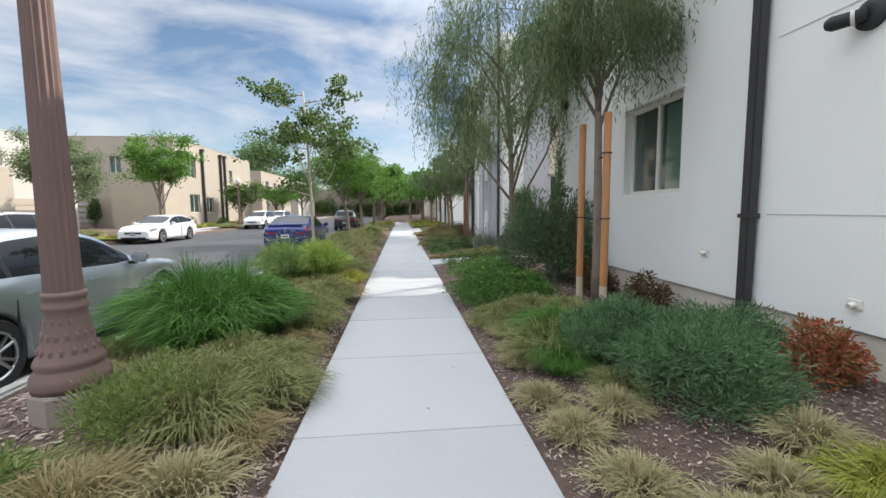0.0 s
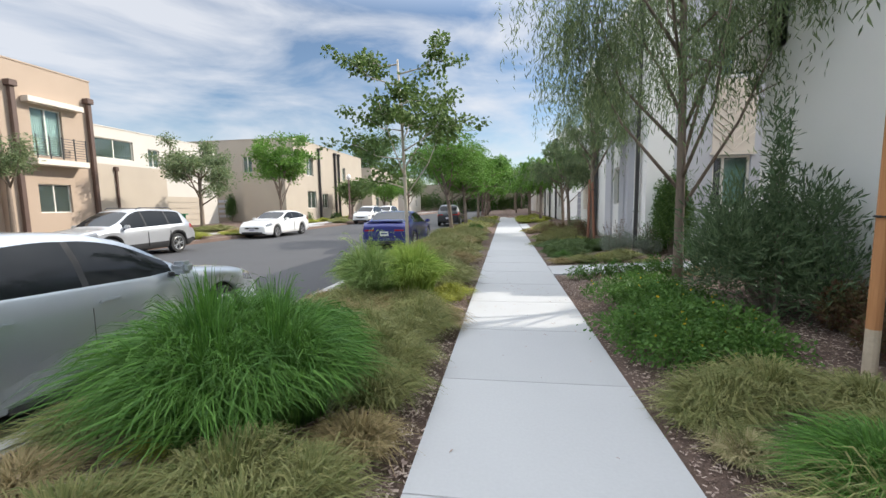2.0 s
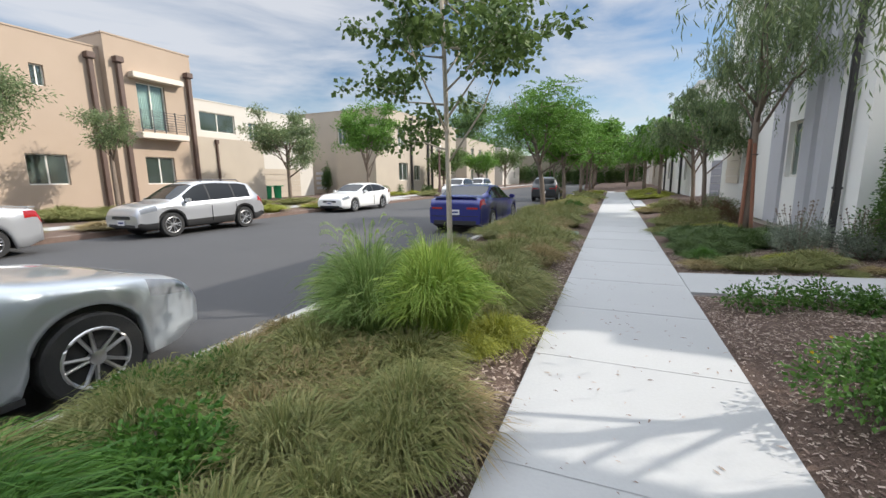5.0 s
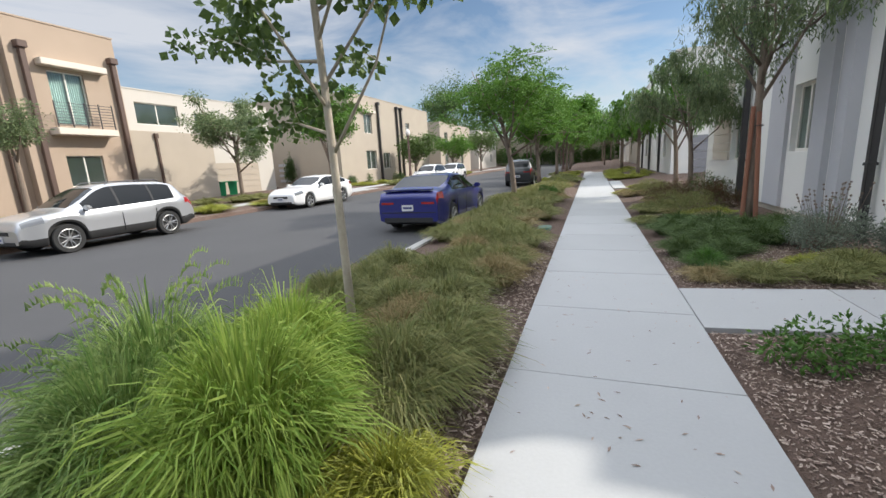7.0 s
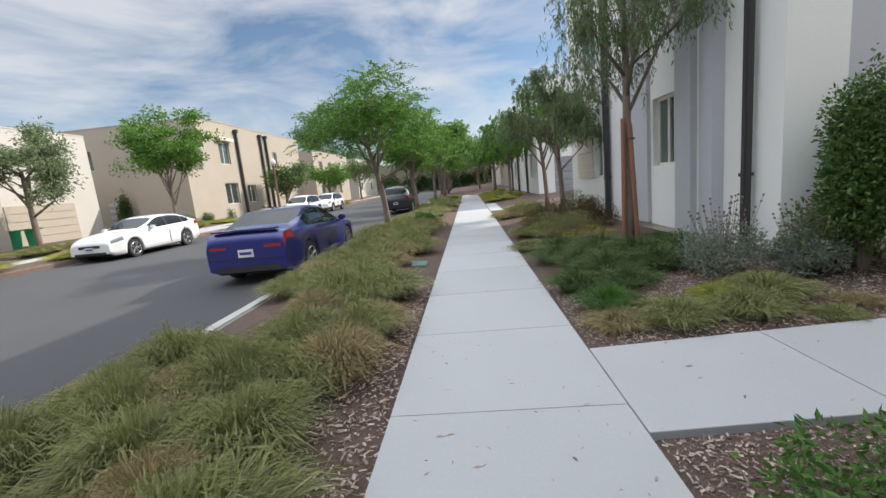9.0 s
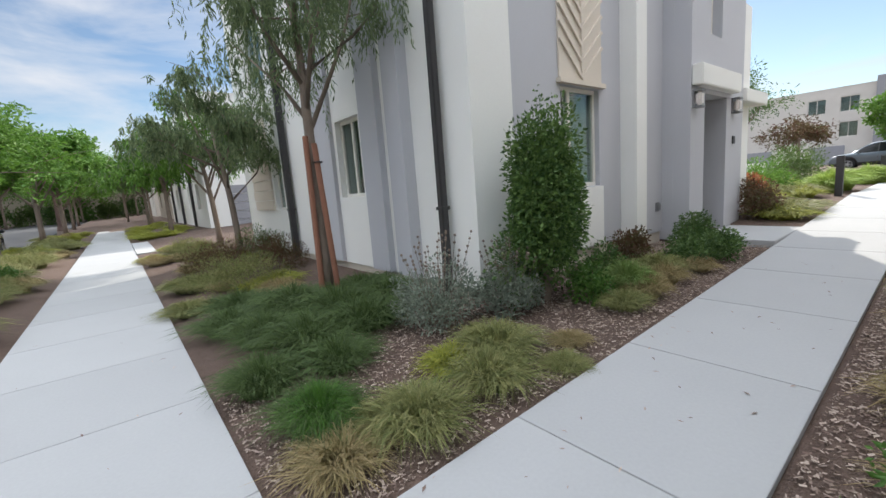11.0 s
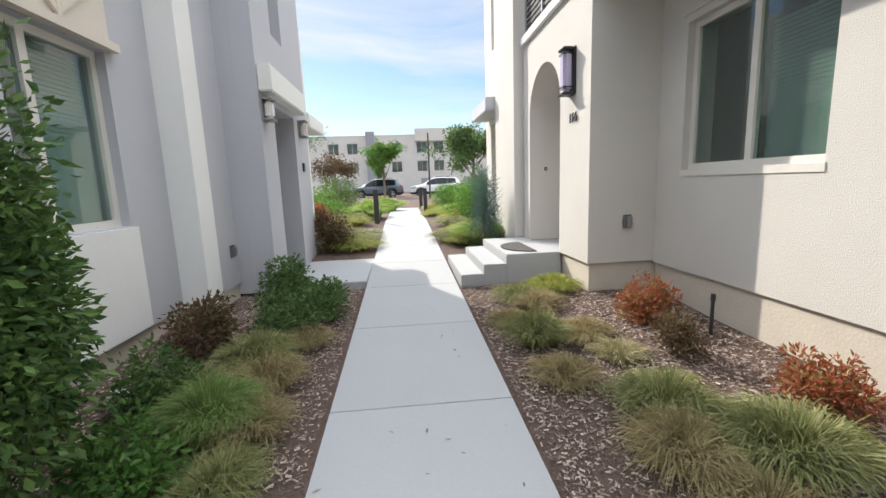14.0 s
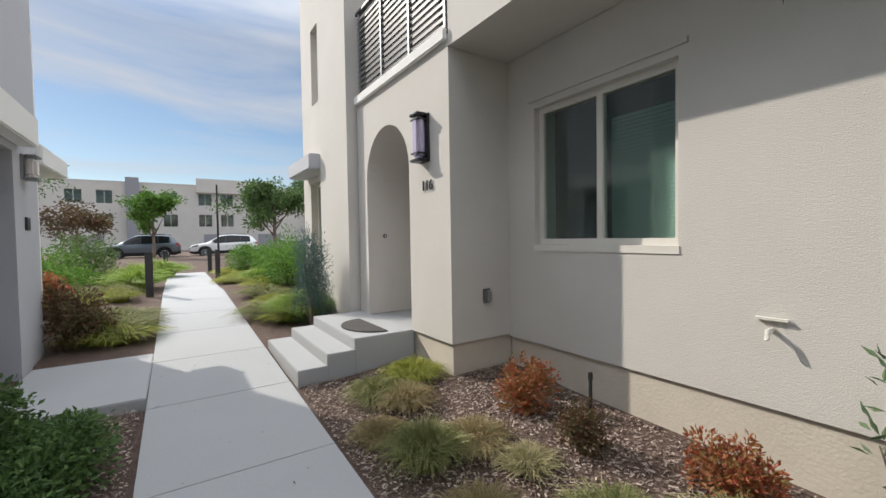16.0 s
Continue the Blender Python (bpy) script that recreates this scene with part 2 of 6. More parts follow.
def rawmesh(name, verts, faces, material, parent=None, smooth=False):
    me = bpy.data.meshes.new(name)
    me.from_pydata(verts, [], faces)
    me.materials.append(material)
    if smooth:
        me.polygons.foreach_set("use_smooth", [True] * len(me.polygons))
    ob = new(name, me)
    ob.parent = parent
    return ob

def thing(name, x, y, z, label, category, group="", kind="", turn=0.0):
    e = new(name)
    e.empty_display_size = 0.2
    e.matrix_basis = pose(x, y, z, 0, 0, turn)
    return tagged(e, label, category, group, kind)

def box(bm, x0, x1, y0, y1, z0, z1, bev=0.0):
    r = bmesh.ops.create_cube(bm, size=1.0, matrix=Matrix.Translation(((x0 + x1) / 2, (y0 + y1) / 2, (z0 + z1) / 2)) @ Matrix.Diagonal((abs(x1 - x0), abs(y1 - y0), abs(z1 - z0), 1)))
    if bev:
        vs = set(r["verts"])
        bmesh.ops.bevel(bm, geom=[e for e in bm.edges if e.verts[0] in vs and e.verts[1] in vs], offset=bev, segments=2, affect="EDGES")
    return bm

def bx(*a, bev=0.0):
    return box(bmesh.new(), *a, bev=bev)

def tube(bm, pts, rads, n=8, cap=True):
    """A tapered tube along points."""
    rings = []
    for i, p in enumerate(pts):
        p = Vector(p)
        d = (Vector(pts[min(i + 1, len(pts) - 1)]) - Vector(pts[max(i - 1, 0)])).normalized()
        u = d.orthogonal().normalized() if abs(d.z) < 0.9 else Vector((1, 0, 0)) - d * d.x
        u.normalize()
        w = d.cross(u)
        rings.append([bm.verts.new(p + (u * math.cos(2 * math.pi * k / n) + w * math.sin(2 * math.pi * k / n)) * rads[i]) for k in range(n)])
    for a, b in zip(rings, rings[1:]):
        for k in range(n):
            bm.faces.new((a[k], a[(k + 1) % n], b[(k + 1) % n], b[k]))
    if cap:
        bm.faces.new(rings[-1])
        bm.faces.new(rings[0][::-1])
    return bm

def lathe(bm, prof, n=24, flute=0.0, flutes=0):
    """A turned shape from (radius, height) pairs."""
    rings = []
    for r, z in prof:
        ring = []
        for k in range(n):
            a = 2 * math.pi * k / n
            rr = r - (flute * (k % 2) if flutes else 0)
            ring.append(bm.verts.new((rr * math.cos(a), rr * math.sin(a), z)))
        rings.append(ring)
    for a, b in zip(rings, rings[1:]):
        for k in range(n):
            bm.faces.new((a[k], a[(k + 1) % n], b[(k + 1) % n], b[k]))
    bm.faces.new(rings[-1])
    bm.faces.new(rings[0][::-1])
    return bm

def G(x):
    return RISE * min(max(x - 0.84, 0.0), 12.5)

def smooth01(v):
    v = min(max(v, 0.0), 1.0)
    return v * v * (3 - 2 * v)

# paved rectangles: x0, x1, y0, y1
SIDEWALK = (-0.68, 0.84, -14.0, 48.0)
PATH2 = (0.84, 21.5, 7.76, 8.92)
PAD = (7.75, 9.45, 8.92, 10.0)
KERB_X, FARKERB_X = -3.35, -14.55
def bed(x, y):
    """Height of the planted ground."""
    if x > FARKERB_X + 0.1 and x < KERB_X + 0.1:
        return -0.4
    if x <= FARKERB_X:
        return 0.02 + 0.012 * min(-x - 14, 12)
    d = 9.0
    for x0, x1, y0, y1 in (SIDEWALK, PATH2, PAD):
        d = min(d, math.hypot(max(x0 - x, 0, x - x1), max(y0 - y, 0, y - y1)))
    if d <= 0.04:
        return G(x) - 0.07
    h = G(x) - 0.03 + 0.10 * smooth01(d / 1.6)
    if x < 0:
        h = -0.03 + 0.06 * smooth01(d / 0.7) * smooth01((x - KERB_X) / 0.6)
    if x < 20:
        h += 0.02 * noise.noise(Vector((x * 1.3, y * 1.3, 0)))
    return h

# ---- ground and paving ----
xs = [-400, -120, -60, -40, -28, -22, -18, -15.5, -14.62, -14.5, -14.4, -9, -3.5, -3.3, -3.22] + [round(-3.1 + 0.16 * i, 3) for i in range(100)] + [13, 14, 15, 16.5, 18, 20, 22, 24, 30, 45, 80, 150, 500]
ys = [-400, -120, -60, -30, -14, -8, -5] + [round(-4 + 0.16 * i, 3) for i in range(125)] + [16.5, 17.5, 19, 21, 24, 28, 33, 40, 50, 70, 120, 400]
gv = [(x, y, bed(x, y)) for y in ys for x in xs]
nx = len(xs)
gf = [(j * nx + i, j * nx + i + 1, (j + 1) * nx + i + 1, (j + 1) * nx + i) for j in range(len(ys) - 1) for i in range(nx - 1)]
tagged(rawmesh("ground", gv, gf, M_SOIL, smooth=True), "brown mulched planting bed ground", "ground", kind="structure")

tagged(part("road", bx(FARKERB_X, KERB_X - 0.38, -60, 140, -0.3, -0.15), M_ASPH), "dark grey asphalt street with tree shadows", "road", kind="structure")
tagged(part("gutter", bx(KERB_X - 0.376, KERB_X - 0.002, -60, 48, -0.3, -0.146), M_KERB), "pale concrete gutter strip along the street", "gutter", kind="structure")
for nm, xa, xb, y1 in (("kerb_near", KERB_X, KERB_X + 0.15, 48), ("kerb_far", FARKERB_X - 0.15, FARKERB_X, 140)):
    e = thing(nm, 0, 0, 0, "pale worn concrete street kerb", "kerb", kind="structure")
    y = -30.0
    me = None
    while y < y1:
        if me is None:
            o = part("kerb_stone", bx(xa, xb, 0, 2.97, -0.3, 0.01, bev=0.025), M_KERB, e)
            me = o.data
            o.matrix_basis = pose(0, y, 0)
        else:
            piece("kerb_stone", me, e, pose(0, y, 0))
        y += 3.0
tagged(part("far_pavement", bx(-17.6, -16.2, -60, 100, -0.1, 0.06), M_CONC), "pale concrete pavement across the street", "pavement", kind="structure")
tagged(part("driveway_far", bx(-26, -14.7, 24.5, 30.5, -0.1, 0.075), M_CONC), "pale concrete driveway apron", "driveway", kind="structure")
tagged(part("driveway_near", bx(0.85, 12, 24.0, 29.5, -0.15, 0.03), M_CONC), "pale concrete driveway beside the pavement", "driveway", kind="structure")
tagged(part("parking_lot", bx(22.0, 44, -40, 60, 0.2, 0.47), M_ASPH), "asphalt parking court beyond the path", "road", kind="structure")

# slabs of the pavements, each with rounded edges and open joints
e = thing("pavement", 0, 0, 0, "pale grey concrete pavement with cross joints", "pavement", kind="structure")
me = None
y = 8.06 - 1.42 * 15
while y < 47.5:
    if me is None:
        o = part("slab", bx(SIDEWALK[0], SIDEWALK[1], 0.0015, 1.4175, -0.12, 0.0, bev=0.003), M_CONC, e)
        me = o.data
        o.matrix_basis = pose(0, y, 0)
    else:
        piece("slab", me, e, pose(0, y, 0))
    y += 1.42
e = thing("garden_path", 0, 0, 0, "pale concrete garden path between two houses", "path", kind="structure")
me = None
x = 0.846
while x < 21:
    m = pose(x, 0, G(x), 0, -2.4 if x < 13.2 else 0, 0)
    if me is None:
        o = part("slab", bx(0.0015, 1.3475, PATH2[2], PATH2[3], -0.12, 0.0, bev=0.003), M_CONC, e)
        me = o.data
        o.matrix_basis = m
    else:
        piece("slab", me, e, m)
    x += 1.35
tagged(part("door_pad", bx(7.75, 9.45, 8.925, 10.0, 0.2, 0.335, bev=0.01), M_CONC), "pale concrete pad before a house door", "path", kind="structure")

# ---- walls with openings ----
def wall(name, axis, at, thick, a0, a1, z0, z1, holes, material, parent, label=""):
    """A wall along axis ('x' or 'y') whose outer face lies at 'at' and whose body reaches to at + thick; holes: (a0, a1, z0, z1)."""
    A = sorted({a0, a1, *[h[0] for h in holes], *[h[1] for h in holes]})
    Z = sorted({z0, z1, *[h[2] for h in holes], *[h[3] for h in holes]})
    solid = lambda i, j: 0 <= i < len(A) - 1 and 0 <= j < len(Z) - 1 and not any(h[0] <= (A[i] + A[i + 1]) / 2 <= h[1] and h[2] <= (Z[j] + Z[j + 1]) / 2 <= h[3] for h in holes)
    bm = bmesh.new()
    def P(a, d, z):
        return bm.verts.new((a, at + d, z) if axis == "x" else (at + d, a, z))
    def quad(*pts):
        bm.faces.new([P(*p) for p in pts])
    for i in range(len(A) - 1):
        for j in range(len(Z) - 1):
            if not solid(i, j):
                continue
            l, r, b, t = A[i], A[i + 1], Z[j], Z[j + 1]
            quad((l, 0, b), (r, 0, b), (r, 0, t), (l, 0, t))
            quad((l, thick, b), (l, thick, t), (r, thick, t), (r, thick, b))
            if not solid(i - 1, j): quad((l, 0, b), (l, 0, t), (l, thick, t), (l, thick, b))
            if not solid(i + 1, j): quad((r, 0, b), (r, thick, b), (r, thick, t), (r, 0, t))
            if not solid(i, j - 1): quad((l, 0, b), (l, thick, b), (r, thick, b), (r, 0, b))
            if not solid(i, j + 1): quad((l, 0, t), (r, 0, t), (r, thick, t), (l, thick, t))
    bmesh.ops.remove_doubles(bm, verts=bm.verts, dist=0.0005)
    bmesh.ops.recalc_face_normals(bm, faces=bm.faces)
    return part(name, bm, material, parent, label)

def window(axis, at, inward, a0, a1, z0, z1, parent, blind="", mullions=(0.5,), depth=0.09, frame_mat=None, flip=False):
    """A sliding window set into a wall: frame, mullions, panes and what hangs behind them."""
    s = 1 if inward > 0 else -1
    fm = frame_mat or M_FRAME
    d0, d1 = at + s * depth, at + s * (depth + 0.06)
    lo, hi = min(d0, d1), max(d0, d1)
    def bb(bm, l, r, e0, e1, b, t):
        return box(bm, l, r, e0, e1, b, t) if axis == "x" else box(bm, e0, e1, l, r, b, t)
    w = new("window")
    w.parent = parent
    f = 0.055
    bm = bmesh.new()
    bb(bm, a0, a1, lo, hi, z0, z0 + f), bb(bm, a0, a1, lo, hi, z1 - f, z1)
    bb(bm, a0, a0 + f, lo, hi, z0 + f, z1 - f), bb(bm, a1 - f, a1, lo, hi, z0 + f, z1 - f)
    part("window_frame", bm, fm, w)
    cuts = [a0] + [a0 + (a1 - a0) * m for m in mullions] + [a1]
    for c in cuts[1:-1]:
        part("mullion", bb(bmesh.new(), c - 0.03, c + 0.03, lo, hi, z0 + f, z1 - f), fm, w)
    mid = (lo + hi) / 2
    for i, (l, r) in enumerate(zip(cuts, cuts[1:])):
        p = part("pane", bb(bmesh.new(), l + 0.03, r - 0.03, mid - 0.004, mid + 0.004, z0 + f, z1 - f), M_GLASS, w)
        p.visible_shadow = False
        if str(i) in blind:
            bm = bmesh.new()
            z = z0 + f
            while z < z1 - f - (0.22 if "n" in blind else 0.02):
                c = mid + s * 0.07
                v = [(l + 0.05, c - s * 0.008, z), (r - 0.05, c - s * 0.008, z), (r - 0.05, c + s * 0.010, z + 0.034), (l + 0.05, c + s * 0.010, z + 0.034)]
                bm.faces.new([bm.verts.new(q if axis == "x" else (q[1], q[0], q[2])) for q in v])
                z += 0.032
            part("blind", bm, M_BLIND, w, "pale green horizontal blind")
        elif "c" in blind:
            bm = bmesh.new()
            n = 14
            for k in range(n):
                aa, ab = l + 0.05 + (r - l - 0.1) * k / n, l + 0.05 + (r - l - 0.1) * (k + 1) / n
                q0, q1 = mid + s * (0.10 + 0.03 * (k % 2)), mid + s * (0.10 + 0.03 * ((k + 1) % 2))
                v = [(aa, q0, z0), (ab, q1, z0), (ab, q1, z1), (aa, q0, z1)]
                bm.faces.new([bm.verts.new(q if axis == "x" else (q[1], q[0], q[2])) for q in v])
            part("curtain", bm, M_CURT, w)
    return w

def pipe(name, x, y, z0, z1, r, material, label, head=True, square=True):
    e = thing(name, x, y, z0, label, "downpipe")
    part("pipe", bx(-r, r, -r, r, 0, z1 - z0, bev=0.012) if square else tube(bmesh.new(), [(0, 0, 0), (0, 0, z1 - z0)], [r, r], 10), material, e)
    for k in range(2):
        part("bracket", bx(-r - 0.012, r + 0.012, -r - 0.012, r + 0.012, 1.0 + 2.4 * k, 1.04 + 2.4 * k), material, e)
    if head:
        part("rain_head", bx(-2.0 * r, 2.0 * r, -1.8 * r, 1.8 * r, z1 - z0, z1 - z0 + 0.28, bev=0.02), material, e)
    return e

def wall_lamp(x, y, z, glassmat, w, h, d, label, facing=1):
    """A box lamp on a wall that faces +y (facing 1) or -y."""
    e = thing("wall_lamp", x, y, z, label, "wall lamp", turn=0 if facing > 0 else 180)
    part("back_plate", bx(-w / 2 - 0.02, w / 2 + 0.02, 0, 0.025, 0, h, bev=0.004), M_DKMETAL if h > 0.4 else M_STEEL, e)
    part("diffuser", bx(-w / 2 + 0.01, w / 2 - 0.01, 0.026, d, 0.035, h - 0.035, bev=0.03), glassmat, e, "pale glass diffuser")
    for zz in (0.0, h - 0.03):
        part("cap", bx(-w / 2 - 0.012, w / 2 + 0.012, 0.026, d + 0.015, zz, zz + 0.03, bev=0.01), M_DKMETAL if h > 0.4 else M_STEEL, e)
    for zz in (0.12 * h + 0.02, h * 0.86) if h > 0.4 else ():
        part("band", bx(-w / 2 + 0.004, w / 2 - 0.004, 0.028, d + 0.006, zz, zz + 0.014), M_DKMETAL, e)
    return e

def outlet(x, y, z, turn, label="grey metal outdoor power outlet box on a wall"):
    e = thing("outlet_box", x, y, z, label, "outlet", turn=turn)
    part("back_plate", bx(-0.05, 0.05, 0, 0.012, -0.075, 0.075, bev=0.004), M_STEEL, e)
    part("cover", bx(-0.042, 0.042, 0.013, 0.055, -0.062, 0.062, bev=0.015), M_STEEL, e)
    part("hinge", bx(-0.03, 0.03, 0.013, 0.03, 0.064, 0.072), M_DKMETAL, e)

# ---- house beside the street pavement (warm white, door in an arch) ----
XA, YA, YP = 3.5, 5.70, 6.45
A = thing("corner_house", XA, YA, 0, "warm white stucco townhouse with arched porch", "house")
A.matrix_basis = Matrix()
wall("west_wall", "y", XA, 0.3, -24, YA, 0.51, 6.7, [(1.78, 3.08, 1.66, 2.92)], M_WHITE, A, "bright white stucco wall")
wall("west_plinth", "y", XA + 0.03, 0.3, -24, YA - 0.03, -0.2, 0.502, [], M_FOUND, A)
window("y", XA, 1, 1.78, 3.08, 1.66, 2.92, A, "0", depth=0.12)
part("window_head_trim", bx(XA - 0.025, XA + 0.06, 1.73, 3.13, 2.925, 2.97), M_WHITE, A)
wall("north_wall", "x", YA, -0.3, XA + 0.3, 6.65, 0.62, 3.5, [(4.90, 6.27, 1.60, 2.93)], M_GREIGE, A)
part("corner_post", bx(XA + 0.001, XA + 0.299, YA - 0.3, YA, 0.62, 6.7), M_GREIGE, A)
part("north_plinth", bx(XA + 0.032, 6.65, YA - 0.3, YA - 0.025, -0.3, 0.612), M_FOUND, A)
window("x", YA, -1, 4.90, 6.27, 1.60, 2.93, A, "0n", depth=0.07)
part("window_head_trim", bx(4.83, 6.34, YA - 0.05, YA + 0.022, 2.995, 3.035), M_GREIGE, A)
part("window_sill", bx(4.89, 6.28, YA - 0.06, YA + 0.008, 1.54, 1.598), M_FRAME, A)
# porch block with the arch
bm = bmesh.new()
zb, zt, dep = 0.64, 3.5, 0.95
px0, px1, cx, rad = 6.65, 8.97, 8.06, 0.60
spring = 3.08 - rad
arc = [(cx + rad * math.cos(a), spring + rad * math.sin(a)) for a in [math.pi * k / 16 for k in range(17)]]
outline = [(px1, zb), (px1, zt), (px0, zt), (px0, zb), (cx - rad, zb), (cx - rad, spring)] + arc[::-1][1:-1] + [(cx + rad, spring), (cx + rad, zb)]
fr = [bm.verts.new((a, YP, z)) for a, z in outline]
bk = [bm.verts.new((a, YP - dep, z)) for a, z in outline]
bm.faces.new(fr), bm.faces.new(bk[::-1])
for i in range(len(fr)):
    j = (i + 1) % len(fr)
    bm.faces.new((fr[i], bk[i], bk[j], fr[j]))
bmesh.ops.recalc_face_normals(bm, faces=bm.faces)
part("porch", bm, M_GREIGE, A)
part("porch_plinth", bx(6.68, 7.44, YP - dep, YP - 0.03, 0.0, 0.632), M_FOUND, A)
part("porch_plinth", bx(8.68, 8.95, YP - dep, YP - 0.03, 0.0, 0.632), M_FOUND, A)
part("porch_floor", bx(7.441, 8.679, YP - dep - 0.4, YP - 0.031, 0.2, 0.636), M_CONC, A)
part("upper_block", bx(XA, 6.649, YA - 0.4, YP, 3.504, 6.7), M_GREIGE, A)
part("balcony_floor", bx(6.652, 8.97, 4.2, YP, 3.504, 3.62), M_GREIGE, A)
part("balcony_trim", bx(6.655, 8.96, YP + 0.002, YP + 0.05, 3.56, 3.68, bev=0.01), M_WHITE, A)
part("balcony_back_wall", bx(6.652, 9.05, 4.0, 4.3, 3.62, 6.7), M_GREIGE, A)
rail = new("balcony_rail")
rail.parent = A
for k in range(14):
    part("louvre", bx(6.66, 8.96, YP - 0.05, YP - 0.028, 3.73 + 0.075 * k, 3.765 + 0.075 * k), M_DKMETAL, rail)
for k in range(4):
    part("baluster", bx(6.70 + 0.72 * k, 6.73 + 0.72 * k, YP - 0.026, YP - 0.005, 3.68, 4.82), M_STEEL, rail)
part("top_rail", bx(6.66, 8.96, YP - 0.06, YP, 4.82, 4.86), M_DKMETAL, rail)
part("tall_pier", bx(9.0, 10.28, 5.0, 6.60, 0.3, 7.4), M_GREIGE, A)
wall("east_wall", "x", 6.42, -0.3, 10.28, 12.0, 0.2, 7.2, [(10.6, 11.5, 1.0, 2.75), (10.75, 11.3, 4.2, 5.6)], M_GREIGE, A)
window("x", 6.42, -1, 10.6, 11.5, 1.0, 2.75, A, "c", depth=0.12)
window("x", 6.42, -1, 10.75, 11.3, 4.2, 5.6, A, "c", mullions=(), depth=0.12)
part("ledge_canopy", bx(10.285, 11.75, 6.425, 6.78, 2.86, 3.12, bev=0.02), M_GREY, A)
part("east_end", bx(11.701, 12.0, -6, 6.119, 0.2, 7.2), M_GREIGE, A)
part("roof", bx(XA + 0.302, 11.7, -24, 5.29, 6.5, 6.69), M_GREY, A)
# added wall behind the windows, indoor shade put into its colour
part("room_shade_wall", bx(XA + 0.3, 11.7, 3.2, 3.3, 0.2, 6.49), M_ROOMSHADE, A)
part("back_wall", bx(XA, 12, -24.3, -24.001, 0, 6.7), M_WHITE, A)
part("east_long_wall", bx(11.7, 12.0, -24, -6.001, 0, 6.7), M_WHITE, A)
part("parapet_cap", bx(XA - 0.02, XA + 0.32, -24, YA - 0.4, 6.702, 6.76), M_GREIGE, A)
d = new("front_door")
d.parent = A
part("door_leaf", bx(7.55, 8.57, YP - dep + 0.06, YP - dep + 0.11, 0.66, 2.98), M_DOOR, d)
part("door_frame", bx(7.47, 7.548, YP - dep + 0.03, YP - dep + 0.12, 0.64, 3.0), M_DOOR, d)
part("door_frame", bx(8.572, 8.65, YP - dep + 0.03, YP - dep + 0.12, 0.64, 3.0), M_DOOR, d)
for k in range(3):
    part("door_panel", bx(7.66, 8.46, YP - dep + 0.112, YP - dep + 0.125, 0.80 + 0.72 * k, 1.42 + 0.72 * k, bev=0.005), M_DOOR, d)
part("lever_handle", bx(7.60, 7.72, YP - dep + 0.127, YP - dep + 0.17, 1.60, 1.63, bev=0.008), M_DKMETAL, d)
part("deadbolt", bx(7.60, 7.66, YP - dep + 0.127, YP - dep + 0.15, 1.76, 1.82, bev=0.01), M_DKMETAL, d)
# closes the arch behind the door, its shade painted near-black
part("porch_shade_back", bx(7.0, 8.96, YP - dep - 0.3, YP - dep - 0.001, 0.3, 3.5), M_ROOMSHADE, A)
wall_lamp(7.10, YP, 2.47, M_LILAC, 0.15, 0.50, 0.13, "tall half-round lilac glass lamp with dark bands")
outlet(6.65, 6.02, 1.08, 90)
bell = thing("door_bell", 8.655, 6.20, 1.72, "small round dark door bell button", "door bell", turn=90)
part("plate", lathe(bmesh.new(), [(0.028, 0), (0.028, 0.008), (0.022, 0.012)], 14), M_DKMETAL, bell).matrix_basis = pose(0, 0, 0, -90, 0, 0)
part("button", lathe(bmesh.new(), [(0.012, 0.012), (0.012, 0.017)], 10), M_LAMPGL, bell).matrix_basis = pose(0, 0, 0, -90, 0, 0)
num = thing("house_number", 7.17, YP + 0.004, 2.18, "dark metal house number 116 on stucco", "house number", turn=180)
for k, ch in enumerate("116"):
    cu = bpy.data.curves.new("digit", "FONT")
    cu.body, cu.size, cu.extrude = ch, 0.15, 0.006
    tob = new("digit_text", cu)
    dg = bpy.context.evaluated_depsgraph_get()
    me = bpy.data.meshes.new_from_object(tob.evaluated_get(dg))
    bpy.data.objects.remove(tob)
    me.materials.clear()
    me.materials.append(M_DKMETAL)
    o = piece("digit", me, num, pose(0.075 * k, -0.008, 0.0, 90, 0, 0))
st = thing("entry_steps", 8.2, 7.0, 0.3, "pale concrete steps up to the arched door", "steps")
for k in range(3):
    y1 = 7.72 - 0.29 * k
    part("step", bx(-0.76, 0.76, YP - 0.02 - 7.0 if k == 2 else 7.72 - 0.29 * (k + 1) - 7.0, y1 - 7.0, -0.15, -0.0 + 0.115 * (k + 1) , bev=0.008), M_CONC, st)
mt = thing("door_mat", 7.95, 6.72, 0.649, "dark half-round patterned door mat", "door mat")
bm = bmesh.new()
vs = [bm.verts.new((0.42 * math.cos(math.pi * k / 14), 0.36 * math.sin(math.pi * k / 14), 0)) for k in range(15)]
fc = bm.faces.new(vs)
ex = bmesh.ops.extrude_face_region(bm, geom=[fc])
bmesh.ops.translate(bm, verts=[v for v in ex["geom"] if isinstance(v, bmesh.types.BMVert)], vec=(0, 0, 0.012))
part("mat", bm, M_MAT, mt)
pipe("downpipe", XA - 0.07, 0.65, 0.36, 6.4, 0.052, M_PIPE, "black square downpipe on a white wall")
cm = thing("security_camera", XA, -0.25, 2.86, "black bullet camera on a round wall plate", "camera")
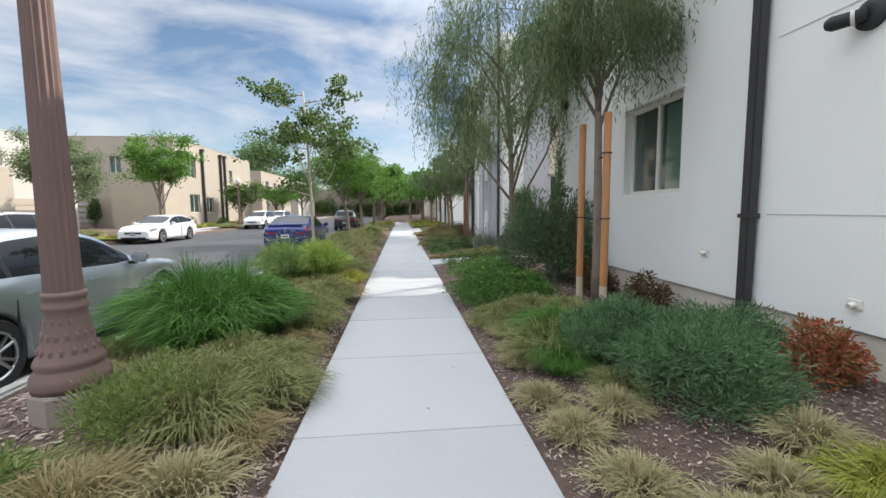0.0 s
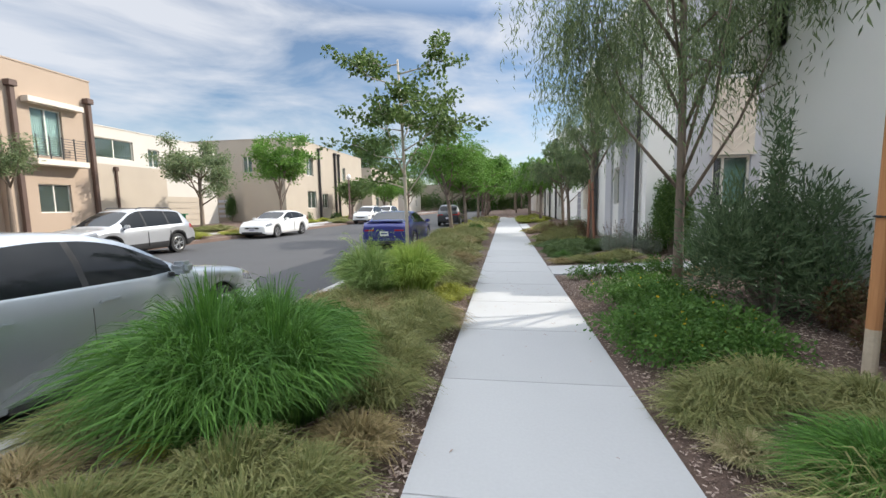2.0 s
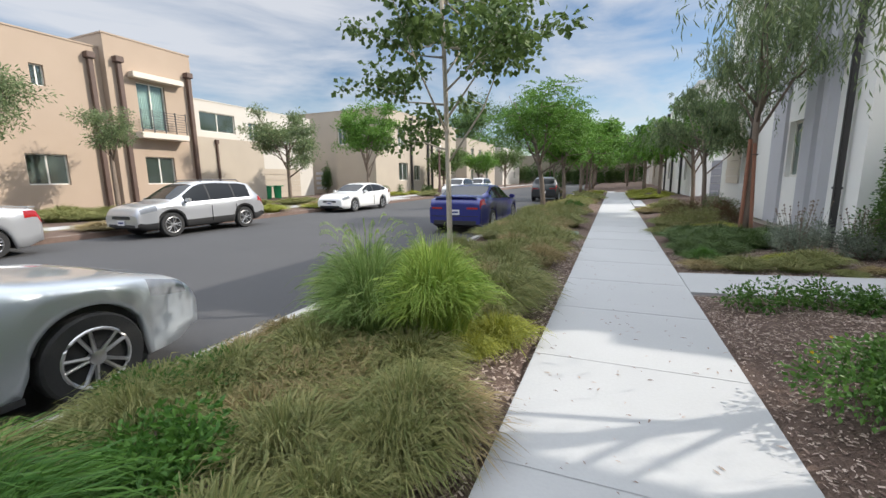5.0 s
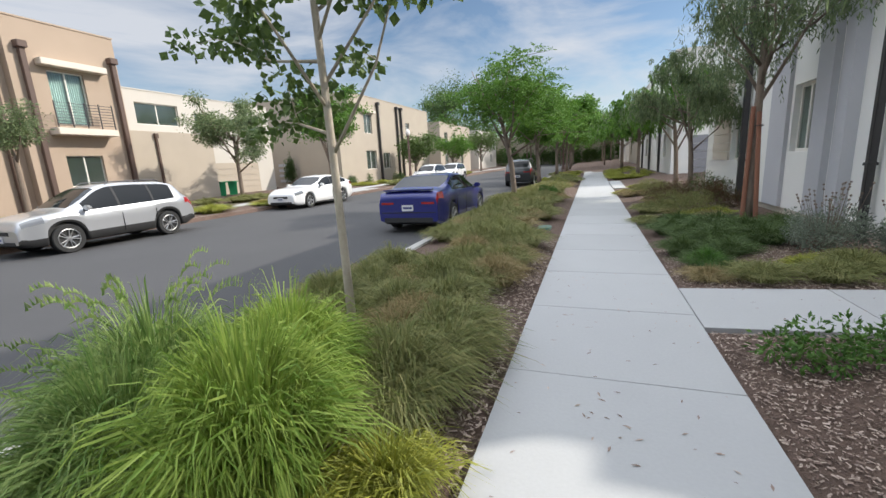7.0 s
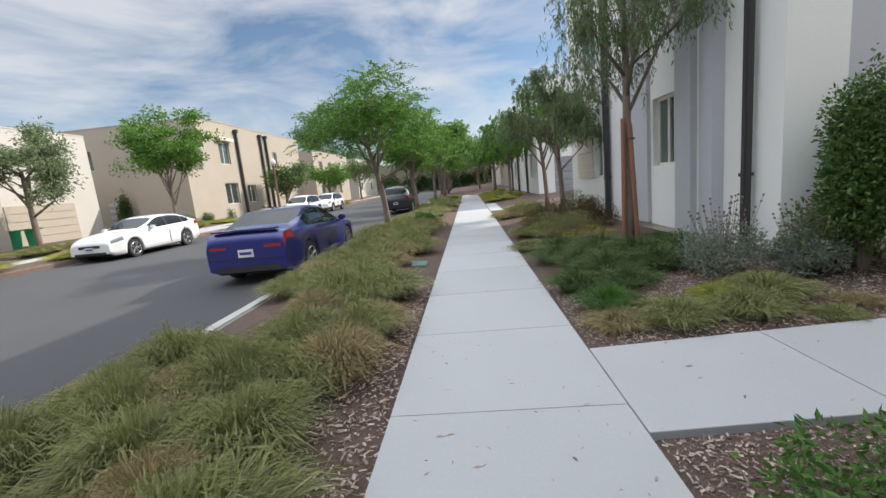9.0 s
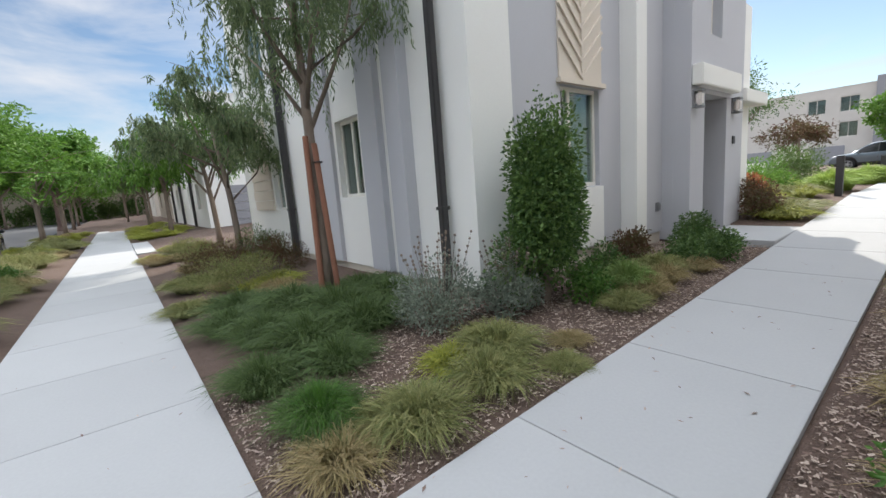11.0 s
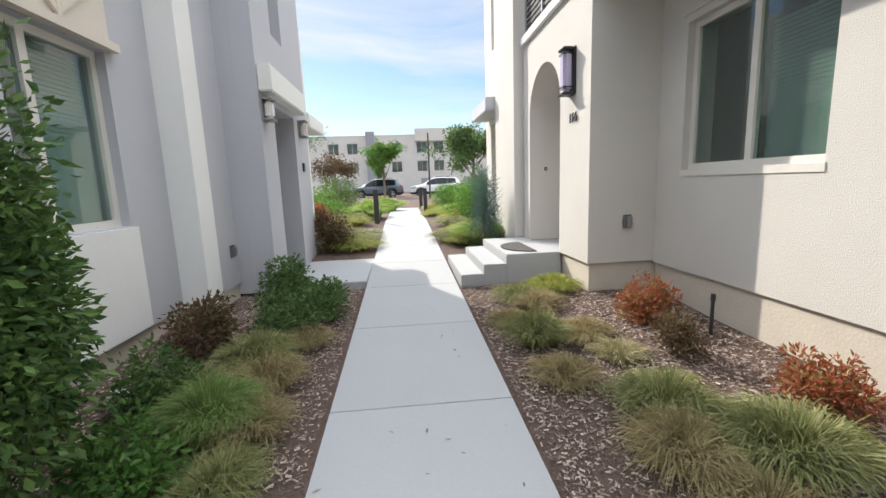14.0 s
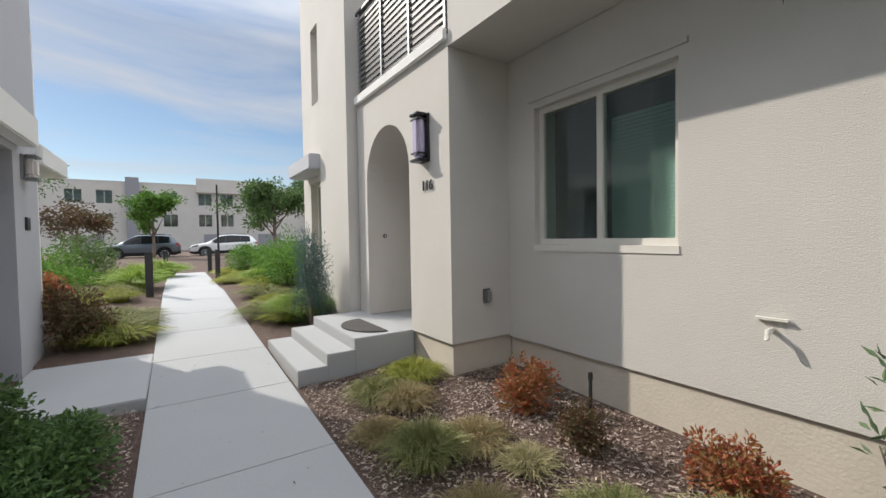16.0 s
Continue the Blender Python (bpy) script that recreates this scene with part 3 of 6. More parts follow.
part("wall_plate", lathe(bmesh.new(), [(0.11, 0), (0.11, 0.03), (0.07, 0.05)], 20), M_BLACK, cm).matrix_basis = pose(0, 0, 0, 0, -90, 0)
part("barrel", tube(bmesh.new(), [(-0.05, 0, 0), (-0.16, 0.16, -0.01), (-0.17, 0.19, -0.01)], [0.05, 0.055, 0.035], 14), M_BLACK, cm, smooth=True)
part("ring", tube(bmesh.new(), [(-0.085, 0.05, -0.003), (-0.098, 0.07, -0.004)], [0.058, 0.058], 14), M_FRAME, cm)
for yy, zz in ((1.29, 0.95), (-0.30, 0.71)):
    sp = thing("overflow_outlet", XA, yy, zz, "small white drain outlet on a white wall", "drain outlet", turn=90)
    part("flange", bx(-0.055, 0.055, 0, 0.012, -0.04, 0.04, bev=0.004), M_FRAME, sp)
    part("spout", tube(bmesh.new(), [(0, 0.012, 0), (0, 0.06, -0.012)], [0.022, 0.022], 10), M_FRAME, sp)
hb = thing("hose_bib", 4.35, YA, 1.10, "small white hose tap below a metal tag", "tap")
part("spout", tube(bmesh.new(), [(0, 0.002, 0), (0, 0.07, 0), (0, 0.09, -0.05)], [0.016, 0.016, 0.014], 10), M_FRAME, hb)
part("tag", bx(-0.08, 0.08, 0.004, 0.03, 0.06, 0.075), M_FRAME, hb)
for za in (1.39, 3.0):
    part("control_joint", bx(XA - 0.004, XA + 0.02, -24, 0.52, za, za + 0.008), M_GREY, A)

# ---- grey and white house across the garden path ----
XB, YB = 3.5, 10.55
B = thing("banded_house", XB, YB, 0, "white stucco townhouse with grey vertical bands", "house")
B.matrix_basis = Matrix()
wall("west_wall", "y", XB, 0.3, YB + 0.3, 19.6, 0.3, 6.9, [(13.0, 13.8, 1.40, 2.62), (16.75, 17.4, 1.2, 2.5), (17.1, 18.6, 4.1, 5.7)], M_WHITE, B)
part("corner_post", bx(XB, XB + 0.65, YB, YB + 0.3, 0.3, 6.9), M_WHITE, B)
part("plinth", bx(XB + 0.03, XB + 0.28, YB + 0.3, 19.6, -0.1, 0.296), M_FOUND, B)
window("y", XB, 1, 13.0, 13.8, 1.40, 2.62, B, "", depth=0.1)
window("y", XB, 1, 16.75, 17.4, 1.2, 2.5, B, "", mullions=(), depth=0.1)
window("y", XB, 1, 17.1, 18.6, 4.1, 5.7, B, "c", depth=0.1)
for ya, yb, pr in ((11.62, 11.86, 0.16), (11.86, 12.10, 0.08), (12.30, 12.78, 0.10), (13.90, 14.70, 0.07)):
    part("grey_band", bx(XB - pr, XB - 0.001, ya, yb - 0.002, 0.32, 6.85), M_GREY, B)
for k in range(9):
    part("siding_board", bx(XB - 0.05 - 0.015 * (k % 2), XB - 0.001, 17.5, 19.0, 1.2 + 0.24 * k, 1.43 + 0.24 * k, bev=0.006), M_CREAM, B)
part("cornice", bx(XB - 0.14, XB + 0.4, YB - 0.1, 19.7, 6.904, 7.15, bev=0.02), M_WHITE, B)
wall("south_wall", "x", YB + 0.02, 0.28, XB + 0.652, 6.55, 0.45, 6.9, [(5.08, 5.97, 1.31, 2.62), (5.08, 5.97, 4.55, 6.0)], M_GREY, B)
part("south_plinth", bx(XB + 0.652, 6.55, YB + 0.05, YB + 0.29, 0.0, 0.446), M_FOUND, B)
window("x", YB + 0.02, 1, 5.08, 5.97, 1.31, 2.62, B, "1", mullions=(0.3,), depth=0.07)
window("x", YB + 0.02, 1, 5.08, 5.97, 4.55, 6.0, B, "c", depth=0.07)
part("white_panel", bx(5.04, 6.01, YB - 0.012, YB + 0.018, 0.47, 1.30), M_WHITE, B)
part("boarding", bx(5.04, 6.01, YB - 0.004, YB + 0.018, 2.70, 4.50), M_CREAM, B)
part("window_head_trim", bx(5.0, 6.05, YB - 0.05, YB + 0.018, 2.63, 2.69), M_CREAM, B)
for side in (0, 1):
    for k in range(8):
        o = part("chevron_batten", bx(-0.32, 0.32, -0.012, 0.012, -0.018, 0.018), M_CREAM, B)
        o.matrix_basis = pose(5.28 if side == 0 else 5.77, YB - 0.018, 2.95 + 0.2 * k, 0, 42 if side == 0 else -42, 0)
part("centre_batten", bx(5.51, 5.54, YB - 0.034, YB - 0.006, 2.70, 4.50), M_CREAM, B)
part("light_pilaster", bx(6.552, 6.86, 10.32, 10.85, 0.45, 6.9), M_WHITE, B)
part("recess_wall", bx(6.862, 7.6, 10.42, 10.85, 0.45, 6.9), M_GREY, B)
part("recess_plinth", bx(6.56, 7.6, 10.45, 10.85, 0.1, 0.446), M_FOUND, B)
wall("entry_wall", "x", 10.0, 0.25, 7.602, 10.0, 0.3, 6.05, [(8.15, 9.15, 0.3, 2.62), (8.35, 8.85, 3.55, 5.4)], M_GREY, B)
part("entry_side", bx(7.602, 7.8, 10.251, 10.85, 0.3, 6.05), M_GREY, B)
part("recess_jamb", bx(8.03, 8.149, 10.251, 11.0, 0.3, 2.7), M_GREY, B)
part("recess_jamb", bx(9.151, 9.27, 10.251, 11.0, 0.3, 2.7), M_GREY, B)
part("recess_ceiling", bx(8.15, 9.15, 10.251, 11.0, 2.63, 2.7), M_GREY, B)
part("entry_canopy", bx(7.62, 9.35, 9.84, 9.998, 2.69, 3.0, bev=0.015), M_WHITE, B)
window("x", 10.0, 1, 8.35, 8.85, 3.55, 5.4, B, "c", mullions=(), depth=0.15)
d = new("front_door")
d.parent = B
part("door_leaf", bx(8.2, 9.1, 10.93, 10.98, 0.36, 2.55), M_DOOR, d)
part("lever_handle", bx(8.26, 8.38, 10.88, 10.928, 1.36, 1.39, bev=0.008), M_DKMETAL, d)
part("end_wall", bx(9.7, 10.0, 10.251, 20, 0.3, 6.9), M_WHITE, B)
wall("low_wing", "x", 10.25, 0.25, 10.002, 11.3, 0.3, 4.6, [(10.3, 10.9, 1.1, 2.6)], M_WHITE, B)
window("x", 10.25, 1, 10.3, 10.9, 1.1, 2.6, B, "c", depth=0.1)
part("wing_ledge", bx(10.05, 11.4, 9.95, 10.248, 2.62, 2.86, bev=0.015), M_WHITE, B)
part("wing_side", bx(11.05, 11.3, 10.502, 16, 0.3, 4.6), M_WHITE, B)
part("roof", bx(XB + 0.3, 9.7, YB + 0.31, 19.6, 6.7, 6.88), M_GREY, B)
part("north_end", bx(XB, 9.7, 19.602, 19.9, 0, 6.9), M_WHITE, B)
# added walls behind the panes, coloured near-black for the dim interior
part("room_shade_wall", bx(XB + 1.8, 9.6, 12.4, 12.5, 0.3, 6.68), M_ROOMSHADE, B)
part("room_shade_wall", bx(XB + 1.7, XB + 1.78, 12.5, 19.5, 0.3, 6.68), M_ROOMSHADE, B)
wall_lamp(7.74, 10.0, 2.36, M_LAMPGL, 0.16, 0.27, 0.12, "square lantern wall lamp with pale glass", facing=-1)
wall_lamp(9.48, 10.0, 2.36, M_LAMPGL, 0.16, 0.27, 0.12, "square lantern wall lamp with pale glass", facing=-1)
outlet(7.42, 10.42, 0.86, 180)
bell = thing("door_bell", 9.15, 10.45, 1.45, "small round dark door bell button", "door bell", turn=90)
part("plate", lathe(bmesh.new(), [(0.028, 0), (0.028, 0.008), (0.02, 0.014)], 14), M_DKMETAL, bell).matrix_basis = pose(0, 0, 0, -90, 0, 0)
np_ = thing("number_plaque", 9.52, 9.998, 1.9, "small dark number plaque on grey stucco", "sign", turn=180)
part("plate", bx(-0.06, 0.06, 0, 0.02, -0.07, 0.07, bev=0.004), M_DKMETAL, np_)
pipe("downpipe", XB - 0.1, 11.0, 0.2, 6.6, 0.045, M_PIPE, "black downpipe on a white wall")
pipe("downpipe", XB - 0.1, 16.12, 0.2, 6.6, 0.062, M_PIPE, "black downpipe on a white wall")

# ---- further houses ----
def block_house(name, label, x0, x1, y0, y1, h, material, face, wins, z0=0.0, face_y=None):
    """A flat-roofed house; face: 'x1' (looks east), 'x0' (west); wins: (y0, y1, z0, z1, blind) on that face; face_y: windows of the south wall."""
    e = thing(name, (x0 + x1) / 2, (y0 + y1) / 2, z0, label, "house")
    e.matrix_basis = Matrix()
    holes = [w[:4] for w in wins]
    at, th, inw = (x1, -0.25, -1) if face == "x1" else (x0, 0.25, 1)
    wall("front_wall", "y", at, th, y0, y1, z0, h, holes, material, e)
    fa, fb = (x0, x1 - 0.252) if face == "x1" else (x0 + 0.252, x1)
    if face_y:
        wall("south_wall", "x", y0, 0.25, fa, fb, z0, h, [w[:4] for w in face_y], material, e)
        for w in face_y:
            window("x", y0, 1, *w[:4], e, "c", depth=0.1)
    else:
        part("south_wall", bx(fa, fb, y0, y0 + 0.25, z0, h), material, e)
    part("north_wall", bx(fa, fb, y1 - 0.25, y1, z0, h), material, e)
    bkx = x0 if face == "x1" else x1 - 0.25
    part("back_wall", bx(bkx, bkx + 0.25, y0 + 0.252, y1 - 0.252, z0, h), material, e)
    part("roof", bx(min(x0, x1) + 0.26, max(x0, x1) - 0.26, y0 + 0.26, y1 - 0.26, h - 0.5, h - 0.35), M_GREY, e)
    for ed in ((x0 - 0.03, x1 + 0.03, y0 - 0.03, y0 + 0.28), (x0 - 0.03, x1 + 0.03, y1 - 0.28, y1 + 0.03), (x0 - 0.03, x0 + 0.28, y0 + 0.282, y1 - 0.282), (x1 - 0.28, x1 + 0.03, y0 + 0.282, y1 - 0.282)):
        part("parapet_cap", bx(*ed, h + 0.002, h + 0.07), material, e)
    for w in wins:
        window("y", at, inw, *w[:4], e, w[4] if len(w) > 4 else "", depth=0.12)
    return e

T = block_house("tan_house", "tan stucco townhouse with a juliet balcony", -33, -23.4, 3.0, 15.0, 7.9, M_TAN, "x1", [(12.25, 12.75, 5.7, 6.6), (11.6, 13.1, 1.45, 2.8), (8.2, 9.7, 1.45, 2.8), (8.4, 9.4, 5.2, 6.6)])
T2 = block_house("tan_house_bay", "tan stucco house bay with juliet balcony and awning", -33, -23.0, 15.01, 19.4, 8.55, M_TAN, "x1", [(16.3, 17.75, 4.25, 6.6, "c"), (16.3, 17.85, 1.4, 2.85)])
part("awning", bx(-22.998, -22.55, 15.95, 18.6, 6.72, 7.0, bev=0.02), M_CREAM, T2)
part("balcony_slab", bx(-22.998, -22.3, 15.9, 18.4, 3.75, 4.05, bev=0.02), M_CREAM, T2)
rl = new("balcony_rail")
rl.parent = T2
for k in range(8):
    part("bar", bx(-22.38, -22.35, 15.95, 18.35, 4.2 + 0.13 * k, 4.225 + 0.13 * k), M_DKMETAL, rl)
for k in range(5):
    part("post", bx(-22.40, -22.36, 15.95 + 0.59 * k, 15.99 + 0.59 * k, 4.05, 5.2), M_DKMETAL, rl)
for yy, xx in ((14.5, -23.25), (15.5, -22.85), (19.1, -22.85)):
    pipe("downpipe", xx, yy, 0.1, 7.3, 0.1, M_BRPIPE, "brown downpipe with rain head on tan wall")
W = block_house("white_house", "white stucco house with roof terrace and garage", -36, -26, 21.0, 33.0, 6.9, M_OFFWHITE, "x1", [(22.0, 24.8, 4.9, 6.2), (26.0, 27.0, 4.6, 5.9), (29.5, 30.6, 4.6, 5.9)])
part("terrace_wall", bx(-26.2, -24.2, 19.6, 25.5, 0.0, 4.3), M_BEIGE, W)
gd = new("garage_door")
gd.parent = W
for k in range(5):
    part("door_board", bx(-25.995, -25.95, 27.0, 31.2, 0.15 + 0.47 * k, 0.60 + 0.47 * k, bev=0.01), M_BEIGE, gd)
pipe("downpipe", -24.13, 21.6, 0.1, 3.9, 0.06, M_BRPIPE, "brown downpipe with rain head on white wall")
BH = block_house("beige_house", "beige stucco house with stepped entrance and pipes", -38, -20.5, 37.0, 56.0, 8.2, M_BEIGE, "x1", [(39.5, 41.0, 4.8, 6.6), (43.0, 44.5, 1.4, 3.0), (49, 50, 4.8, 6.4), (39.5, 41.5, 1.4, 3.2)],
    face_y=[(-26.0, -25.0, 5.0, 6.6), (-30.5, -29.5, 5.0, 6.6)])
part("entrance_block", bx(-24.5, -20.2, 34.6, 36.96, 0.0, 4.2), M_BEIGE, BH)
part("window_hood", bx(-20.498, -20.1, 39.2, 41.3, 6.7, 6.95), M_CREAM, BH)
for k in range(4):
    part("grey_slot", bx(-28.9, -27.5, 36.94, 36.998, 0.6 + 0.5 * k, 0.85 + 0.5 * k), M_GREY, BH)
part("garage_door", bx(-36.5, -30.2, 36.93, 36.996, 0.1, 2.6), M_WHITE, BH)
for yy in (42.2, 46.5, 47.6):
    pipe("downpipe", -20.35, yy, 0.1, 7.6, 0.1, M_PIPE, "dark downpipe with rain head on beige wall")
C = block_house("white_garage_house", "white stucco house with a grey garage door", 4.2, 16, 31.0, 47.0, 6.9, M_WHITE, "x0", [(33, 34, 1.2, 2.6), (36, 37.2, 1.2, 2.6), (33, 34.2, 4.4, 5.8), (38, 39.2, 4.4, 5.8), (42, 43.2, 1.2, 2.6)])
gd = new("garage_door")
gd.parent = C
for k in range(5):
    part("door_board", bx(5.2, 8.4, 30.95, 30.996, 0.1 + 0.45 * k, 0.53 + 0.45 * k, bev=0.01), M_GDOOR, gd)
for yy in (35.0, 39.8, 44.5):
    pipe("downpipe", 4.1, yy, 0.1, 6.6, 0.07, M_PIPE, "black downpipe on a white wall")
for k, (yy, mm) in enumerate(((62, M_BEIGE), (84, M_OFFWHITE))):
    block_house("far_house", "pale stucco house far down the street", -38, -21, yy, yy + 16, 7.5, mm, "x1", [(yy + 2, yy + 3.5, 1.4, 3), (yy + 6, yy + 7.5, 4.6, 6.2), (yy + 10, yy + 11.5, 1.4, 3), (yy + 2, yy + 3.5, 4.6, 6.2)])
    block_house("far_house", "pale stucco house far down the street", 5, 18, yy - 8, yy + 8, 7.2, mm, "x0", [(yy - 6, yy - 4.5, 1.4, 3), (yy, yy + 1.5, 4.6, 6.2), (yy + 4, yy + 5.5, 1.4, 3)])
block_house("far_house", "beige stucco house closing the far street end", -30, 18, 118, 130, 7.5, M_BEIGE, "x1", [])
F = block_house("far_apartments", "long cream three-storey apartment building", 62, 74, -26, 40, 8.5, M_GREIGE, "x0",
    [(a, a + 1.5, z, z + 1.55) for z in (3.4, 6.0) for a in (-20, -17.5, -12, -9.5, 2.2, 4.6, 8.2, 10.8, 14.3, 16.9, 24, 26.5, 33)], z0=0.0)
part("grey_tower", bx(61.2, 61.99, 11.9, 13.1, 0.4, 9.0), M_GDOOR, F)
part("raised_bay", bx(61.5, 61.99, -2.5, 6.3, 7.6, 9.3), M_GREIGE, F)
for k in range(9):
    part("garage_opening", bx(61.9, 61.992, -22 + 6.2 * k, -19.2 + 6.2 * k, 0.45, 2.5), M_GDOOR, F)
part("wing", bx(58, 61.98, -26, -8, 0.4, 7.6), M_WHITE, F)

# ---- plants ----
rng = random.Random(7)

def blades(n, radius, height, spread, width, droop, seed, base=0.58, seedheads=0):
    """Arching blades gathered in locks that part from a small crown: vertices and faces."""
    r = random.Random(seed)
    V, F = [], []
    per, loose = (16, 0.42) if n > 2000 else (9, 0.75)
    steps = (0.0, 0.35, 0.65, 0.86, 1.0) if n > 2000 else (0.0, 0.4, 0.76, 1.0)
    last = len(steps) - 1
    for lock in range(max(1, n // per)):
        la, lq = r.uniform(0, 2 * math.pi), math.sqrt(r.random())
        lh, ls, ldir = r.uniform(0.72, 1.12), r.uniform(0.55, 1.15), la + r.gauss(0, 0.55)
        for i in range(per):
            q = min(1.0, max(0.02, lq + r.gauss(0, 0.06)))
            a0 = la + r.gauss(0, 0.10)
            bx_, by_ = radius * base * q * math.cos(a0), radius * base * q * math.sin(a0)
            a = ldir + r.gauss(0, loose)
            h = height * lh * r.uniform(0.78, 1.08) * (1 - 0.25 * q)
            s = radius * spread * (0.25 + q) * ls * r.uniform(0.75, 1.12)
            w = width * r.uniform(0.6, 1.35)
            tw = r.uniform(-0.9, 0.9)
            dx, dy = math.cos(a), math.sin(a)
            sx, sy, sz = -dy * math.cos(tw), dx * math.cos(tw), math.sin(tw)
            k = len(V)
            for j, u in enumerate(steps):
                out = s * u ** 1.7
                z = h * (1.12 * u - (0.12 + droop * (0.35 + 0.65 * q)) * u ** 3.2)
                cx_, cy_ = bx_ + dx * out, by_ + dy * out
                ww = w * (0.9, 1.0, 0.8, 0.5, 0.0)[j] / 2
                if j < last:
                    V += [(cx_ + sx * ww, cy_ + sy * ww, z + sz * ww), (cx_ - sx * ww, cy_ - sy * ww, z - sz * ww)]
                else:
                    V.append((cx_, cy_, z))
            F += [(k + 2 * j, k + 2 * j + 1, k + 2 * j + 3, k + 2 * j + 2) for j in range(last - 1)] + [(k + 2 * last - 2, k + 2 * last - 1, k + 2 * last)]
    for i in range(seedheads):
        a, q = r.uniform(0, 2 * math.pi), r.uniform(0.3, 1)
        tipx, tipy, tipz = radius * q * math.cos(a), radius * q * math.sin(a), height * r.uniform(0.72, 0.92)
        for m in range(14):
            u = m / 13
            o, c = 0.75 + 0.45 * u, tipz * (0.85 + 0.22 * u - 0.16 * u * u)
            k = len(V)
            V += [(tipx * o - 0.006, tipy * o, c), (tipx * o + 0.006, tipy * o, c), (tipx * (o + 0.03) + 0.009 * math.cos(m * 2.4), tipy * (o + 0.03) + 0.009 * math.sin(m * 2.4), c + 0.02)]
            F.append((k, k + 1, k + 2))
    return V, F

GRASS = {}
def grass_kind(key, material, n, radius, height, spread, width, droop, seed, heads=0):
    V, F = blades(n, radius, height, spread, width, droop, seed, seedheads=heads)
    o = rawmesh("grass_clump", V, F, material)
    GRASS[key] = o.data
    bpy.data.objects.remove(o)
for s in (0, 1):
    grass_kind("deep%d" % s, L_DKGRASS, 4800, 0.62, 0.84, 0.88, 0.0088, 0.6, 10 + s)
    grass_kind("moss%d" % s, L_MOSS, 1900, 0.5, 0.60, 0.95, 0.0075, 0.6, 80 + s)
    grass_kind("lime%d" % s, L_LIME, 3200, 0.42, 0.70, 0.85, 0.0082, 0.55, 20 + s)
    grass_kind("plume%d" % s, L_MIDGRASS, 3400, 0.46, 0.74, 0.9, 0.0080, 0.55, 70 + s, 26)
    grass_kind("olive%d" % s, L_OLIVE, 1700, 0.34, 0.42, 0.95, 0.0062, 0.7, 30 + s)
    grass_kind("tan%d" % s, L_TAN, 1500, 0.30, 0.33, 0.95, 0.0056, 0.75, 40 + s)
    grass_kind("straw%d" % s, L_STRAW, 1000, 0.20, 0.22, 0.9, 0.0050, 0.6, 50 + s)
    grass_kind("yellow%d" % s, L_YELLOW, 1500, 0.30, 0.35, 0.95, 0.0060, 0.75, 60 + s)
WORDS = {"deep": "dense deep green fountain grass clump in mulch", "plume": "tall green fountain grass with pale seed plumes", "moss": "dense dark olive green grass clump in mulch", "lime": "tall lime green fountain grass clump", "olive": "arching olive green grass clump in mulch",
         "tan": "dry tan and green sedge clump in mulch", "straw": "small pale straw-coloured grass tuft", "yellow": "yellow-green arching grass clump"}
COVER = {}
def cover(kind, x, y, s, h):
    """Grass too far off to tell apart: gathered for one joined sheet of its kind."""
    m = pose(x, y, bed(x, y) - 0.02, 0, 0, rng.uniform(0, 360)) @ Matrix.Diagonal((s, s, h, 1))
    COVER.setdefault(kind, []).append((kind + str(rng.randrange(2)), np.array(m)))

def clump(kind, x, y, s=1.0, h=None, sink=0.02):
    me = GRASS[kind + str(rng.randrange(2))]
    o = new("grass_clump", me)
    hh = s if h is None else h
    o.matrix_basis = pose(x, y, bed(x, y) - sink, 0, 0, rng.uniform(0, 360)) @ Matrix.Diagonal((s * rng.uniform(0.93, 1.07), s, hh, 1))
    return tagged(o, WORDS[kind], "ornamental grass", "grass clumps")

def leafcloud(r, pts, size, ratio, V, F, droop=0.3, fold=0.15):
    """One folded leaf at each point (x, y, z, outward x, y, z)."""
    for x, y, z, ox, oy, oz in pts:
        d = Vector((ox + r.gauss(0, 0.6), oy + r.gauss(0, 0.6), oz + r.gauss(0, 0.5) - droop))
        if d.length < 1e-3:
            d = Vector((0, 0, -1))
        d.normalize()
        sd = d.cross(Vector((r.gauss(0, 1), r.gauss(0, 1), r.gauss(0, 1))))
        if sd.length < 1e-3:
            sd = d.orthogonal()
        sd.normalize()
        up = sd.cross(d)
        L = size * r.uniform(0.7, 1.3)
        w = L * ratio / 2
        p = Vector((x, y, z))
        k = len(V)
        V += [tuple(p), tuple(p + d * L * 0.5 + sd * w + up * fold * w), tuple(p + d * L - up * L * 0.12), tuple(p + d * L * 0.5 - sd * w + up * fold * w)]
        F += [(k, k + 1, k + 2), (k, k + 2, k + 3)]

